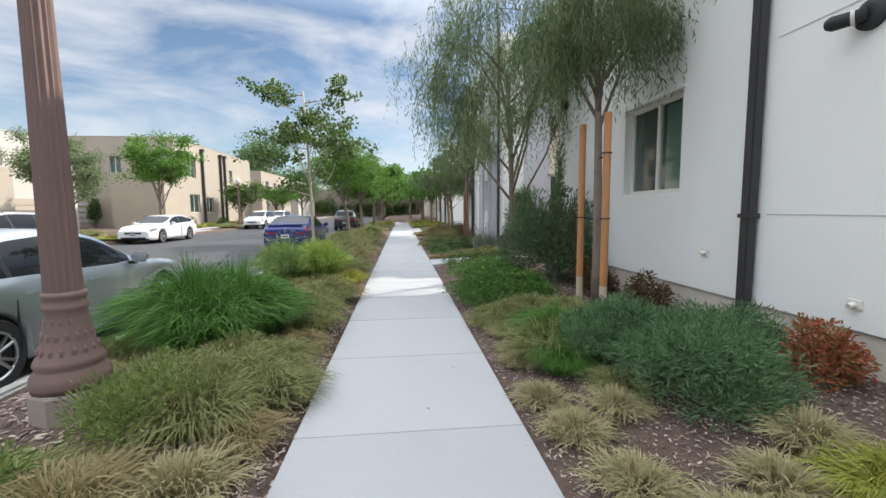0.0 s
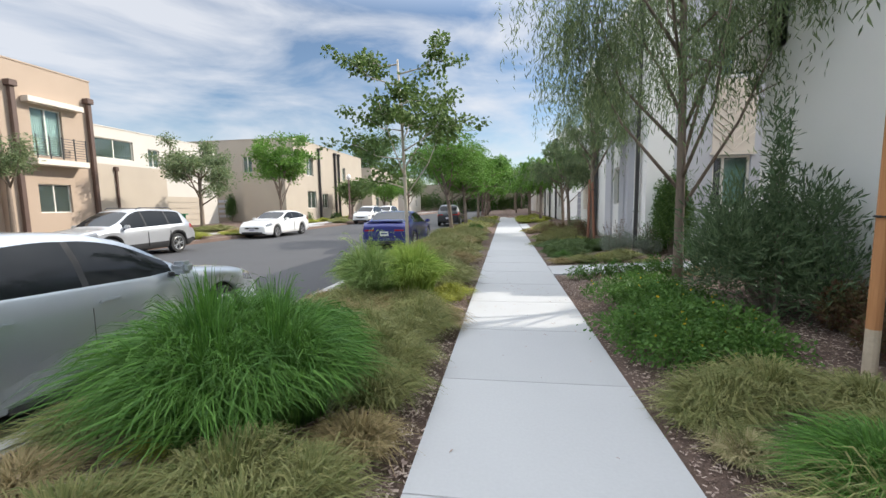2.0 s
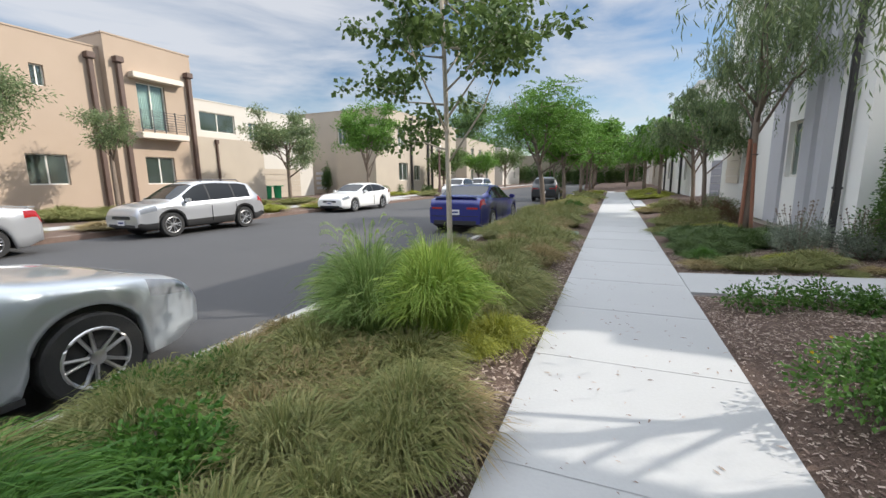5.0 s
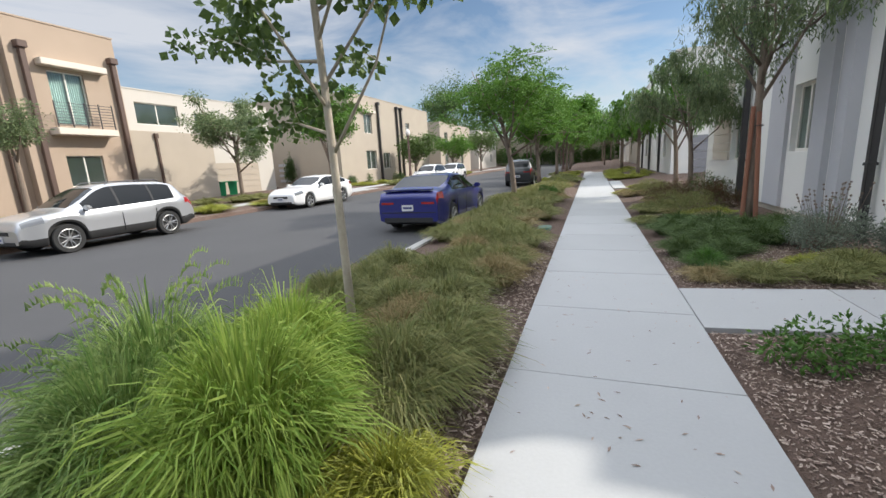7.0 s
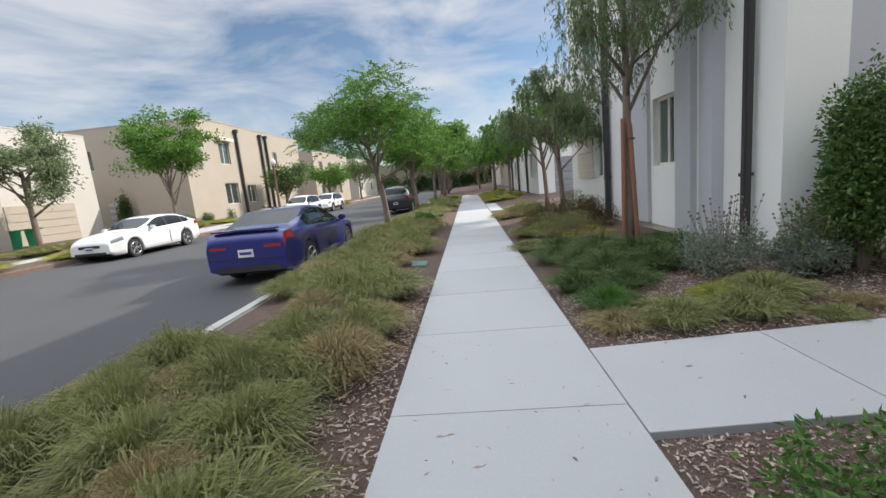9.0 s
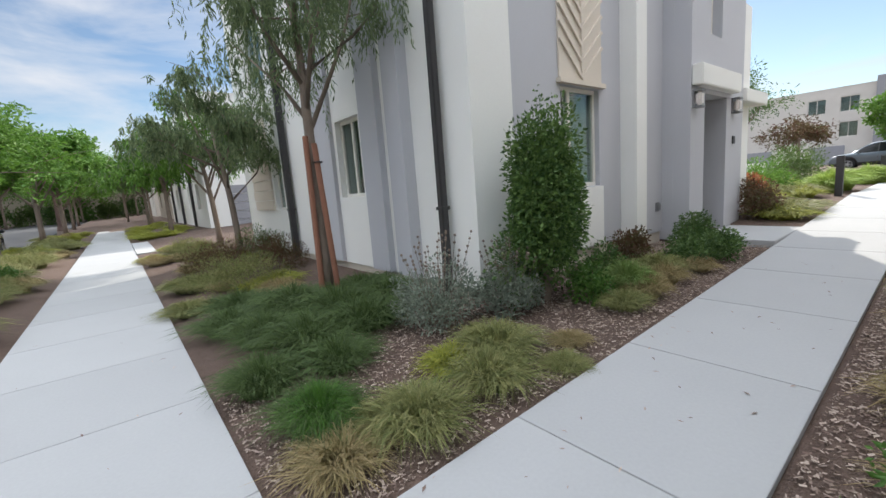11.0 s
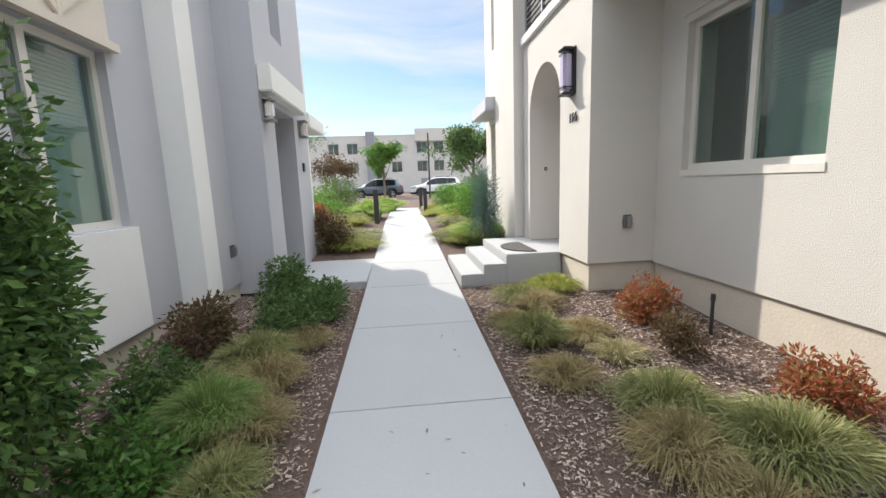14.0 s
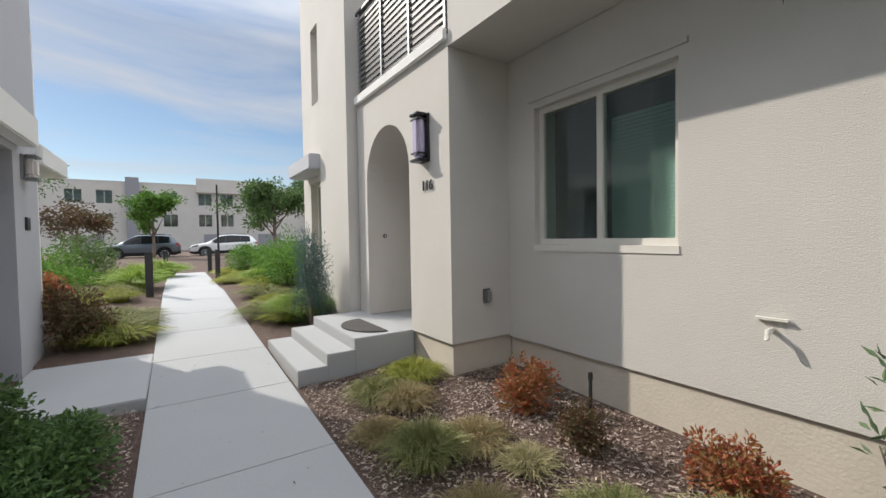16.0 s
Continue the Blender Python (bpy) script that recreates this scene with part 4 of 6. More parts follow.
def shrub(name, label, x, y, rx, ry, h, material, n, leaf, ratio, seed, stems=9, lumps=16, flowers=0, category="shrub", z=None, upright=0.0, taper=0.0):
    """A shrub: stems that fan out, and leaves in lumps round their ends."""
    r = random.Random(seed)
    e = thing(name, x, y, bed(x, y) - 0.02 if z is None else z, label, category)
    bm = bmesh.new()
    cents = []
    for i in range(lumps):
        a = 2 * math.pi * i / lumps + r.uniform(-0.4, 0.4)
        q, u = math.sqrt(r.uniform(0.05, 1.0)), r.uniform(0.25, 0.92)
        t = 1 - taper * u
        cents.append((rx * 0.75 * q * t * math.cos(a), ry * 0.75 * q * t * math.sin(a), h * (u if taper else u * (1 - 0.45 * q * q) + 0.04)))
    for i in range(min(stems, lumps)):
        c = cents[i]
        tube(bm, [(c[0] * 0.1, c[1] * 0.1, 0), (c[0] * 0.45, c[1] * 0.45, c[2] * 0.5), c], [0.012 + 0.006 * h, 0.009, 0.004], 5, cap=False)
    tagged(part("stem_frame", bm, M_BARK, e), kind="stuff")
    V, F = [], []
    for c in cents:
        lr = 0.42 * min(rx, ry) * r.uniform(0.7, 1.2)
        lz = 0.30 * h * r.uniform(0.7, 1.15)
        pts = []
        for _ in range(n // lumps):
            d = Vector((r.gauss(0, 1), r.gauss(0, 1), r.gauss(0, 1))).normalized()
            f = r.random() ** 0.4 * (1.18 if r.random() < 0.12 else 1.0)
            zz = c[2] + d.z * lz * f
            if zz < 0.01:
                zz = abs(zz) * 0.4
            pts.append((c[0] + d.x * lr * f, c[1] + d.y * lr * f, zz, d.x, d.y, d.z + upright))
        leafcloud(r, pts, leaf, ratio, V, F, droop=0.1)
    rawmesh("leaves", V, F, material, e)
    if flowers:
        V, F = [], []
        pts = []
        for _ in range(flowers):
            c = r.choice(cents)
            a = r.uniform(0, 6.28)
            pts.append((c[0] + 0.2 * math.cos(a), c[1] + 0.2 * math.sin(a), c[2] + 0.3 * h * r.uniform(0.3, 1.0), 0, 0, 1))
        for p in pts:
            leafcloud(r, [p] * 4, 0.022, 0.8, V, F, droop=-0.4)
        rawmesh("flowers", V, F, L_FLOWER, e)
    return e

def limbs(r, base, height, lean, n, spread, r0, start=0.35, curve=0.25, rise=(0.35, 0.9)):
    """A trunk and forked limbs as point lists with radii; returns them and the twig ends."""
    out, ends = [], []
    tp = [Vector((0, 0, 0)) + Vector((lean[0] * u * u, lean[1] * u * u, height * u)) for u in (0, 0.12, 0.3, 0.5, 0.7)]
    out.append((tp, [r0 * 1.25, r0, r0 * 0.9, r0 * 0.75, r0 * 0.55]))
    for i in range(n):
        u = start + (0.7 - start) * (i + r.random() * 0.6) / n
        p0 = Vector((lean[0] * u * u, lean[1] * u * u, height * u))
        a = 2.4 * i + r.uniform(-0.4, 0.4)
        L = spread * r.uniform(0.65, 1.05)
        p2 = p0 + Vector((math.cos(a) * L, math.sin(a) * L, height * (1 - u) * r.uniform(*rise)))
        p1 = (p0 + p2) / 2 + Vector((0, 0, -curve * 0.3 * L)) + Vector((r.gauss(0, 0.08), r.gauss(0, 0.08), 0)) * L
        out.append(([p0, p1, p2], [r0 * 0.45, r0 * 0.28, r0 * 0.1]))
        for k in range(4):
            f = r.uniform(0.4, 1.0)
            q0 = p1.lerp(p2, (f - 0.4) / 0.6)
            q1 = q0 + Vector((r.gauss(0, 1), r.gauss(0, 1), r.uniform(-0.1, 0.9))) * spread * 0.33
            out.append(([q0, (q0 + q1) / 2 + Vector((0, 0, 0.05)), q1], [r0 * 0.15, r0 * 0.09, r0 * 0.03]))
            ends += [q1, (q0 + q1) / 2]
        ends += [p2, p1.lerp(p2, 0.6)]
    return out, ends

def tree(name, label, x, y, height, spread, r0, material, bark, n, leaf, ratio, seed, lean=(0, 0), nl=9, start=0.35, weep=0.0, lump=0.35, z=None, flat=0.7, rise=(0.35, 0.9), fill=1.0, frond=0.0):
    """A tapered trunk with limbs, twigs and a loose crown; weep: length of the hanging strands."""
    r = random.Random(seed)
    e = thing(name, x, y, bed(x, y) - 0.03 if z is None else z, label, "tree")
    ls, ends = limbs(r, None, height, lean, nl, spread, r0, start, rise=rise)
    bm = bmesh.new()
    tube(bm, *ls[0], 12)
    part("trunk", bm, bark, e, smooth=True)
    bm = bmesh.new()
    for i, (pts, rads) in enumerate(ls[1:]):
        if i % 5 == 0:
            part("limb", tube(bmesh.new(), pts, rads, 7), bark, e, smooth=True)
        else:
            tube(bm, pts, rads, 5, cap=False)
    tagged(part("twig_work", bm, bark, e, smooth=True), kind="stuff")
    V, F = [], []
    r.shuffle(ends)
    ends = ends[:max(6, int(len(ends) * fill))]
    per = max(4, n // len(ends))
    for c in ends:
        pts = []
        lr = spread * lump * r.uniform(0.6, 1.25)
        if weep:
            for s_ in range(max(3, per // 14)):
                d = Vector((r.gauss(0, 1), r.gauss(0, 1), r.gauss(0, 0.6))) * lr * 0.5
                top = c + d
                L = weep * r.uniform(0.3, 1.2)
                sw = Vector((top.x, top.y, 0)).normalized() * r.uniform(0.05, 0.3) * L if top.xy.length > 0.1 else Vector((0, 0, 0))
                for k in range(14):
                    u = (k + r.random()) / 14
                    p = top + sw * u + Vector((r.gauss(0, 0.02), r.gauss(0, 0.02), -L * u * u * 0.5 - L * u * 0.5 + 0.1 * L))
                    pts.append((*p, r.gauss(0, 0.35), r.gauss(0, 0.35), -0.9))
        elif frond:
            for _ in range(max(3, per // 15)):
                d = Vector((r.gauss(0, 1), r.gauss(0, 1), r.gauss(0, 0.8))).normalized()
                p0 = c + Vector((d.x, d.y, d.z * flat)) * lr * r.uniform(0.2, 0.8)
                out = Vector((d.x + r.gauss(0, 0.4), d.y + r.gauss(0, 0.4), 0.35 * d.z + 0.15)).normalized()
                sd = out.cross(Vector((0, 0, 1)))
                L = frond * r.uniform(0.7, 1.2)
                for k in range(15):
                    u = (k // 2 + 1) / 8
                    p = p0 + out * L * u + Vector((0, 0, -0.45 * L * u * u))
                    w = sd * (1 if k % 2 else -1) if k < 14 else out
                    pts.append((*p, w.x + out.x * 0.5, w.y + out.y * 0.5, -0.1))
        else:
            for _ in range(per):
                d = Vector((r.gauss(0, 1), r.gauss(0, 1), r.gauss(0, 1))).normalized() * (r.random() ** 0.6)
                pts.append((c.x + d.x * lr, c.y + d.y * lr, c.z + d.z * lr * flat, d.x, d.y, d.z))
        leafcloud(r, pts, leaf, ratio, V, F, droop=0.6 if weep else 0.25)
    rawmesh("crown", V, F, material, e)
    return e

WILLOW = "weeping willow-like tree with narrow drooping leaves"
tree("street_tree", "staked " + WILLOW, 2.66, 2.2, 4.7, 0.85, 0.06, L_WILLOW, M_BARK, 17000, 0.10, 0.15, 3, lean=(0.0, 0.25), nl=9, start=0.5, weep=0.75, lump=0.42, rise=(0.5, 1.0), fill=0.75)
tree("street_tree", WILLOW, 2.47, 5.75, 5.9, 1.5, 0.066, L_WILLOW, M_BARK, 36000, 0.105, 0.15, 4, lean=(-0.55, -1.0), nl=13, start=0.2, weep=1.1, lump=0.34, rise=(0.5, 1.0), fill=0.85)
tree("street_tree", "slim staked tree with fine dark leaves", 2.5, 12.4, 4.9, 1.15, 0.075, L_WILLOW, M_BARK, 17000, 0.09, 0.2, 5, lean=(0.1, 0.25), nl=9, start=0.42, weep=0.45, lump=0.4, fill=0.75)
tree("street_tree", "many-stemmed tree with fine green leaves", 2.6, 17.5, 4.2, 1.3, 0.07, L_WILLOW, M_BARK, 15000, 0.12, 0.24, 6, lean=(-0.4, 0.2), nl=9, start=0.3, weep=0.4, lump=0.3, fill=0.75)
tree("street_tree", "many-stemmed tree with fine green leaves", 2.9, 21.5, 4.4, 1.5, 0.08, L_BRIGHT, M_BARK, 15000, 0.13, 0.26, 8, lean=(-0.5, 0.1), nl=9, start=0.3, weep=0.4, lump=0.3, fill=0.75)
for i, (x, y, h, sp) in enumerate(((2.6, 32, 5.0, 1.8), (2.2, 41, 5.2, 2.0), (3.0, 52, 6.0, 2.4), (1.6, 66, 6.5, 2.8))):
    tree("street_tree", "slender street tree with drooping green leaves", x, y, h, sp, 0.1, L_WILLOW if i % 2 else L_BRIGHT, M_BARK, 8000, 0.24, 0.34, 60 + i, nl=9, start=0.34, weep=0.6, lump=0.3, fill=0.8)
tree("young_tree", "slim pale-barked young tree with round leaves", -1.98, 6.6, 5.9, 1.08, 0.034, L_PEAR, M_PALEBARK, 5200, 0.075, 0.85, 9, lean=(-0.25, 0.1), nl=15, start=0.27, lump=0.2, flat=0.6, rise=(-0.03, 0.36))
tree("street_tree", "leaning street tree with bright ferny leaves", -2.75, 18.9, 4.7, 1.7, 0.10, L_BRIGHT, M_BARK, 26000, 0.10, 0.36, 10, lean=(-1.1, 0.3), nl=11, start=0.34, lump=0.30, rise=(0.2, 1.1), fill=0.85, frond=0.42)
tree("street_tree", "street tree with bright green crown", -2.9, 28.0, 5.0, 1.9, 0.11, L_BRIGHT, M_BARK, 20000, 0.14, 0.4, 11, lean=(-0.7, 0.3), nl=11, start=0.32, lump=0.28, rise=(0.2, 1.1), fill=0.85, frond=0.5)
for i, (x, y, h, sp) in enumerate(((-2.6, 37, 5.8, 2.6), (-2.4, 47, 6.0, 2.7), (-2.6, 58, 6.5, 3.0), (-3, 72, 7, 3.2), (-6, 92, 8, 4), (2, 96, 8, 4))):
    tree("street_tree", "street tree with bright green crown", x, y, h, sp, 0.12, L_BRIGHT, M_BARK, 9000, 0.24, 0.45, 30 + i, nl=11, start=0.28, lump=0.28, rise=(0.3, 1.1), fill=0.85)
tree("street_tree", "broad dark olive-like tree before a white house", -19.0, 22.3, 5.2, 1.9, 0.12, L_WILLOW, M_BARK, 12000, 0.16, 0.35, 12, nl=11, start=0.3, lump=0.30, rise=(0.3, 1.1))
tree("street_tree", "upright light green street tree", -17.5, 29.0, 6.0, 2.0, 0.10, L_BRIGHT, M_BARK, 12000, 0.17, 0.5, 13, nl=14, start=0.24, lump=0.28, rise=(0.4, 1.3))
tree("street_tree", "thin staked tree before a tan wall", -20.5, 13.3, 4.6, 0.9, 0.10, L_WILLOW, M_BARK, 4000, 0.14, 0.3, 14, nl=8, start=0.5, lump=0.5)
tree("street_tree", "dark leafy tree before a tan wall", -19.5, 8.6, 5.4, 1.6, 0.11, L_WILLOW, M_BARK, 7000, 0.15, 0.3, 15, nl=9, start=0.4, lump=0.45)
for i, (x, y, h, sp, mm) in enumerate(((-17.8, 45, 4.6, 1.8, L_PEAR), (-17.5, 57, 5, 2.0, L_BRIGHT), (-17, 70, 6, 2.5, L_PEAR), (-13, 100, 12, 5, L_DARK), (-33, 106, 22, 6, L_DARK), (-27, 81, 16, 3.2, L_DARK), (-4, 104, 10, 4.5, L_BRIGHT), (4, 106, 11, 5, L_DARK), (-15, 108, 13, 5, L_PEAR), (-9, 112, 12, 5, L_DARK), (-1, 112, 10, 5, L_DARK), (9, 112, 10, 5, L_PEAR), (-30, 110, 12, 6, L_DARK))):
    tree("far_tree", "dark leafy tree far down the street", x, y, h, sp, 0.16, mm, M_BARK, 6000, 0.35 if h > 8 else 0.2, 0.6, 80 + i, nl=11, start=0.25, lump=0.45)
tree("court_tree", "dense round dark green tree beside the path end", 26.5, 4.2, 4.4, 1.8, 0.1, L_DARK, M_BARK, 9000, 0.17, 0.45, 21, nl=11, start=0.3, lump=0.32, z=0.45)
tree("court_tree", "open feathery dark tree beyond the path", 24.5, 14.6, 5.0, 1.9, 0.1, L_DARK, M_BARK, 4500, 0.16, 0.3, 22, nl=10, start=0.3, lump=0.4, z=0.45)
tree("court_tree", "upright light green young tree in the court", 36.0, 9.8, 4.6, 1.3, 0.09, L_BRIGHT, M_BARK, 5000, 0.2, 0.5, 23, nl=11, start=0.25, lump=0.30, z=0.45)
tree("court_tree", "small tree with reddish brown leaves", 23.0, 11.6, 2.6, 1.1, 0.06, L_MAROON, M_BARK, 3000, 0.12, 0.45, 24, nl=9, start=0.35, lump=0.32, z=0.5)

# stakes and ties
def stake(x, y, h, r=0.045, tip=True, lean=0.0, wood=None):
    e = thing("tree_stake", x, y, bed(x, y) - 0.05, "round orange-brown wooden tree stake" if tip else "round red-brown wooden tree stake leaning by a trunk", "stake", "tree stakes")
    z0 = 0.42 if tip else 0.0
    part("pole", tube(bmesh.new(), [(0, 0, z0), (lean, 0, h)], [r, r * 0.97], 12), wood or M_STAKE, e, smooth=False)
    if tip:
        part("pale_foot", tube(bmesh.new(), [(0, 0, 0), (0, 0, z0 - 0.001)], [r * 0.99, r * 0.99], 12), M_STAKETIP, e, "pale unstained lower end")
    return e
stake(2.52, 2.42, 2.5), stake(2.49, 1.68, 2.5)
stake(2.58, 12.24, 2.0, 0.036, tip=False, lean=-0.10, wood=M_REDSTAKE), stake(2.40, 12.34, 2.1, 0.036, tip=False, lean=0.02, wood=M_REDSTAKE)
for zz, (ax, ay), (bx_, by_) in ((1.22, (2.52, 2.42), (2.66, 2.22)), (1.22, (2.49, 1.68), (2.66, 2.18)), (2.0, (2.49, 1.68), (2.66, 2.22)), (1.75, (2.50, 12.24), (2.5, 12.42))):
    e = thing("tree_tie", ax, ay, zz + 0.12, "black rubber tree tie", "tree tie", "tree ties")
    part("strap", tube(bmesh.new(), [(0.05, 0, 0), ((bx_ - ax) / 2, (by_ - ay) / 2, -0.02), (bx_ - ax, by_ - ay, 0)], [0.011, 0.011, 0.011], 6), M_BLACK, e)
    lp = bmesh.new()
    tube(lp, [(0.052 * math.cos(2 * math.pi * k / 12), 0.052 * math.sin(2 * math.pi * k / 12), 0) for k in range(13)], [0.009] * 13, 5)
    part("loop", lp, M_BLACK, e)

# verge by the street
for x, y, s, h in ((-2.25, 1.65, 1.05, 1.5), (-1.72, 1.6, 0.85, 1.38), (-1.98, 2.0, 0.9, 1.4), (-2.0, 1.35, 0.85, 1.3)):
    clump("deep", x, y, s, h)
clump("plume", -2.3, 5.2, 0.95, 1.75), clump("plume", -2.05, 4.85, 0.85, 1.55), clump("lime", -1.52, 5.05, 1.0, 1.95), clump("lime", -1.85, 5.7, 1.0, 1.75)
clump("yellow", -1.02, 5.35, 1.0, 1.25), clump("yellow", -1.15, 4.95, 0.7, 0.9)
clump("tan", -1.02, 3.9, 1.15, 1.35), clump("olive", -1.1, 3.6, 0.9, 1.1), clump("tan", -2.2, 3.95, 1.3, 1.25), clump("tan", -2.05, 3.55, 1.0, 1.1)
clump("straw", -1.1, -1.0, 1.4, 1.7), clump("tan", -1.55, -1.1, 1.2, 1.3), clump("olive", -1.0, 0.15, 1.0, 1.1), clump("olive", -1.25, 0.45, 1.1, 1.2), clump("olive", -1.9, -1.0, 1.0, 0.9)
shrub("bush", "loose olive green bush with reddish tips", -1.68, -0.35, 0.55, 0.42, 0.48, L_SPRIG, 3600, 0.05, 0.22, 101, lumps=22, upright=0.7)
clump("olive", -1.35, -0.25, 1.1, 1.3), clump("yellow", -1.75, -0.05, 1.0, 1.2), clump("olive", -1.5, 0.1, 1.1, 1.35), clump("olive", -1.95, 0.35, 1.0, 1.3)
shrub("bush", "low bright green leafy bush", -2.2, -1.1, 0.5, 0.4, 0.36, L_SPRIG, 3500, 0.05, 0.4, 102)
shrub("bush", "rounded deep green leafy bush", -2.0, 2.98, 0.34, 0.34, 0.42, L_DKGRASS, 3200, 0.045, 0.5, 103)
shrub("bush", "low fine-leaved green bush beside the kerb", -2.65, 3.5, 0.42, 0.55, 0.30, L_BUSH, 3400, 0.05, 0.3, 104)
V, F = [], []
r = random.Random(5)
kinds = ["olive", "olive", "tan", "olive", "tan"]
for i in range(150):
    y = r.uniform(5.9, 24)
    x = r.uniform(-3.0, -1.2) if y > 6.3 else r.uniform(-1.8, -1.2)
    if x > -1.43 and 11.1 < y < 13.6:
        continue
    (clump if y < 15 else cover)(r.choice(kinds), x, y, r.uniform(0.95, 1.35), r.uniform(1.2, 1.85))
for x, y, s, h in ((-1.12, 0.75, 0.9, 1.2), (-1.05, 1.3, 0.85, 1.1), (-1.1, 1.9, 0.9, 1.3), (-1.08, 2.45, 0.9, 1.2), (-1.35, 2.7, 1.0, 1.4), (-1.5, 0.75, 1.0, 1.3), (-1.0, -0.45, 0.8, 0.9), (-1.2, 3.1, 0.9, 1.2)):
    clump("olive" if s > 0.88 else "tan", x, y, s, h)
for x, y, s, h in ((1.35, 2.05, 0.9, 1.1), (1.15, 1.85, 0.8, 0.9), (1.7, 2.15, 1.0, 1.2), (2.1, 1.85, 0.9, 1.1), (2.4, 1.15, 0.9, 1.0)):
    clump("olive", x, y, s, h)
for i in range(22):
    clump(r.choice(["olive", "olive", "tan"]), r.uniform(-2.9, -0.98), r.uniform(2.5, 4.7), r.uniform(0.8, 1.15), r.uniform(0.9, 1.5))
for i in range(26):
    clump(r.choice(["olive", "tan", "yellow"]), r.uniform(-3.0, -1.0), r.uniform(0.4, 4.4) if i < 12 else r.uniform(-3.6, -0.6), r.uniform(0.7, 1.0), r.uniform(0.6, 0.9))
for i in range(34):
    cover(r.choice(["olive", "yellow", "tan"]), r.uniform(-3.0, -1.1), r.uniform(24, 46), r.uniform(1.2, 1.8), r.uniform(1.0, 1.6))
shrub("bush", "small round dark green bush in grasses", -1.6, 19.5, 0.4, 0.4, 0.5, L_BUSH, 1800, 0.06, 0.5, 105)

# bed before the white wall
for x, y, s in ((1.09, -0.13, 1.0), (1.15, -0.62, 1.05), (1.53, -0.42, 1.0), (1.22, -1.18, 1.1), (2.3, -1.08, 1.2), (1.86, -1.36, 1.0), (1.15, 0.62, 0.9), (1.2, 0.95, 0.9), (1.5, -1.55, 1.0)):
    clump("straw", x, y, s * 1.05, s * 1.15)
clump("yellow", 2.3, -1.5, 0.9), clump("olive", 1.5, 0.75, 1.15, 1.5), clump("deep", 1.62, 1.05, 0.6, 0.72), clump("olive", 1.95, 1.35, 1.0, 1.3), clump("deep", 1.45, 0.35, 0.4, 0.5), clump("straw", 1.2, 1.5, 1.0, 1.1), clump("olive", 1.75, -0.1, 0.7, 0.6)
ro = [shrub("rosemary", "spreading dark green rosemary with arching sprigs", xx, yy, rx, ry, hh, L_JUN, 11000, 0.06, 0.17, sd, lumps=36, upright=0.35) for xx, yy, rx, ry, hh, sd in ((2.15, -0.45, 0.62, 0.5, 0.52, 111), (1.95, 0.35, 0.55, 0.45, 0.55, 112), (2.75, 0.2, 0.6, 0.5, 0.5, 113))]
for xx, yy, rr, hh, mm, lb, sd in ((3.1, 1.75, 0.30, 0.5, L_MAROON, "bronze-leaved nandina shrub beside a white wall", 121), (2.98, 2.75, 0.30, 0.5, L_MAROON, "bronze and green nandina shrub", 122), (3.1, -0.45, 0.24, 0.48, L_RED, "red-brown nandina shrub beside a white wall", 123), (3.1, 3.4, 0.28, 0.5, L_MAROON, "bronze-leaved nandina shrub in brown mulch", 124)):
    shrub("nandina", lb, xx, yy, rr, rr, hh, mm, 2400, 0.045, 0.42, sd, upright=0.3)
shrub("lantana", "low bright green bush with small yellow flowers", 1.6, 3.25, 0.78, 0.95, 0.45, L_BUSH, 12000, 0.042, 0.55, 131, lumps=34, flowers=30)
shrub("lantana", "low bright green bush with small yellow flowers", 1.75, 4.75, 0.75, 0.85, 0.42, L_BUSH, 10000, 0.042, 0.55, 132, lumps=30, flowers=30)
shrub("oleander", "tall dark green oleander with long leaves", 2.9, 4.3, 0.95, 0.95, 1.6, L_OLEAN, 12500, 0.10, 0.2, 141, lumps=46, stems=20, upright=0.9)
for k in range(3):
    shrub("oleander_shoot", "upright oleander shoot with stiff leaves", 2.75 + 0.2 * k, 3.9 + 0.22 * ((k * 2) % 5), 0.12, 0.12, 2.1 + 0.12 * (k % 3), L_OLEAN, 420, 0.11, 0.2, 150 + k, lumps=14, stems=4, upright=0.8, taper=0.6)
for x, y, s in ((1.15, 7.15, 0.9), (1.75, 7.3, 1.0)):
    shrub("bush", "sparse low green bush in red-brown mulch", x + 0.35, y, 0.5, 0.28, 0.32, L_BUSH, 900, 0.05, 0.45, int(160 + x * 10), lumps=16)
shrub("bush", "low dark green bush in mulch", 2.6, 7.1, 0.5, 0.35, 0.4, L_BUSH, 1800, 0.05, 0.45, 163)

# bed before the banded house
for x, y, s, h in ((1.3, 9.85, 0.55, 0.7), (1.2, 10.6, 0.62, 0.75), (1.75, 10.45, 0.6, 0.65), (1.75, 11.1, 0.85, 0.85), (2.3, 11.0, 0.8, 0.8), (2.3, 11.6, 0.9, 0.9), (1.5, 11.7, 0.8, 0.8), (2.9, 11.6, 0.8, 0.8), (2.9, 12.2, 0.8, 0.7), (1.35, 12.4, 0.8, 0.7), (2.05, 12.3, 0.9, 0.85), (1.6, 13.1, 0.8, 0.75)):
    clump("moss", x, y, s, h)
clump("deep", 1.32, 9.8, 0.36, 0.5)
clump("tan", 1.25, 9.38, 0.95, 0.9), clump("olive", 1.76, 9.35, 0.9, 0.95), clump("olive", 2.4, 9.36, 0.9, 1.0), clump("olive", 2.75, 9.62, 0.95, 1.0), clump("yellow", 2.35, 9.7, 0.8, 0.9), clump("olive", 1.5, 9.5, 0.6, 0.6)
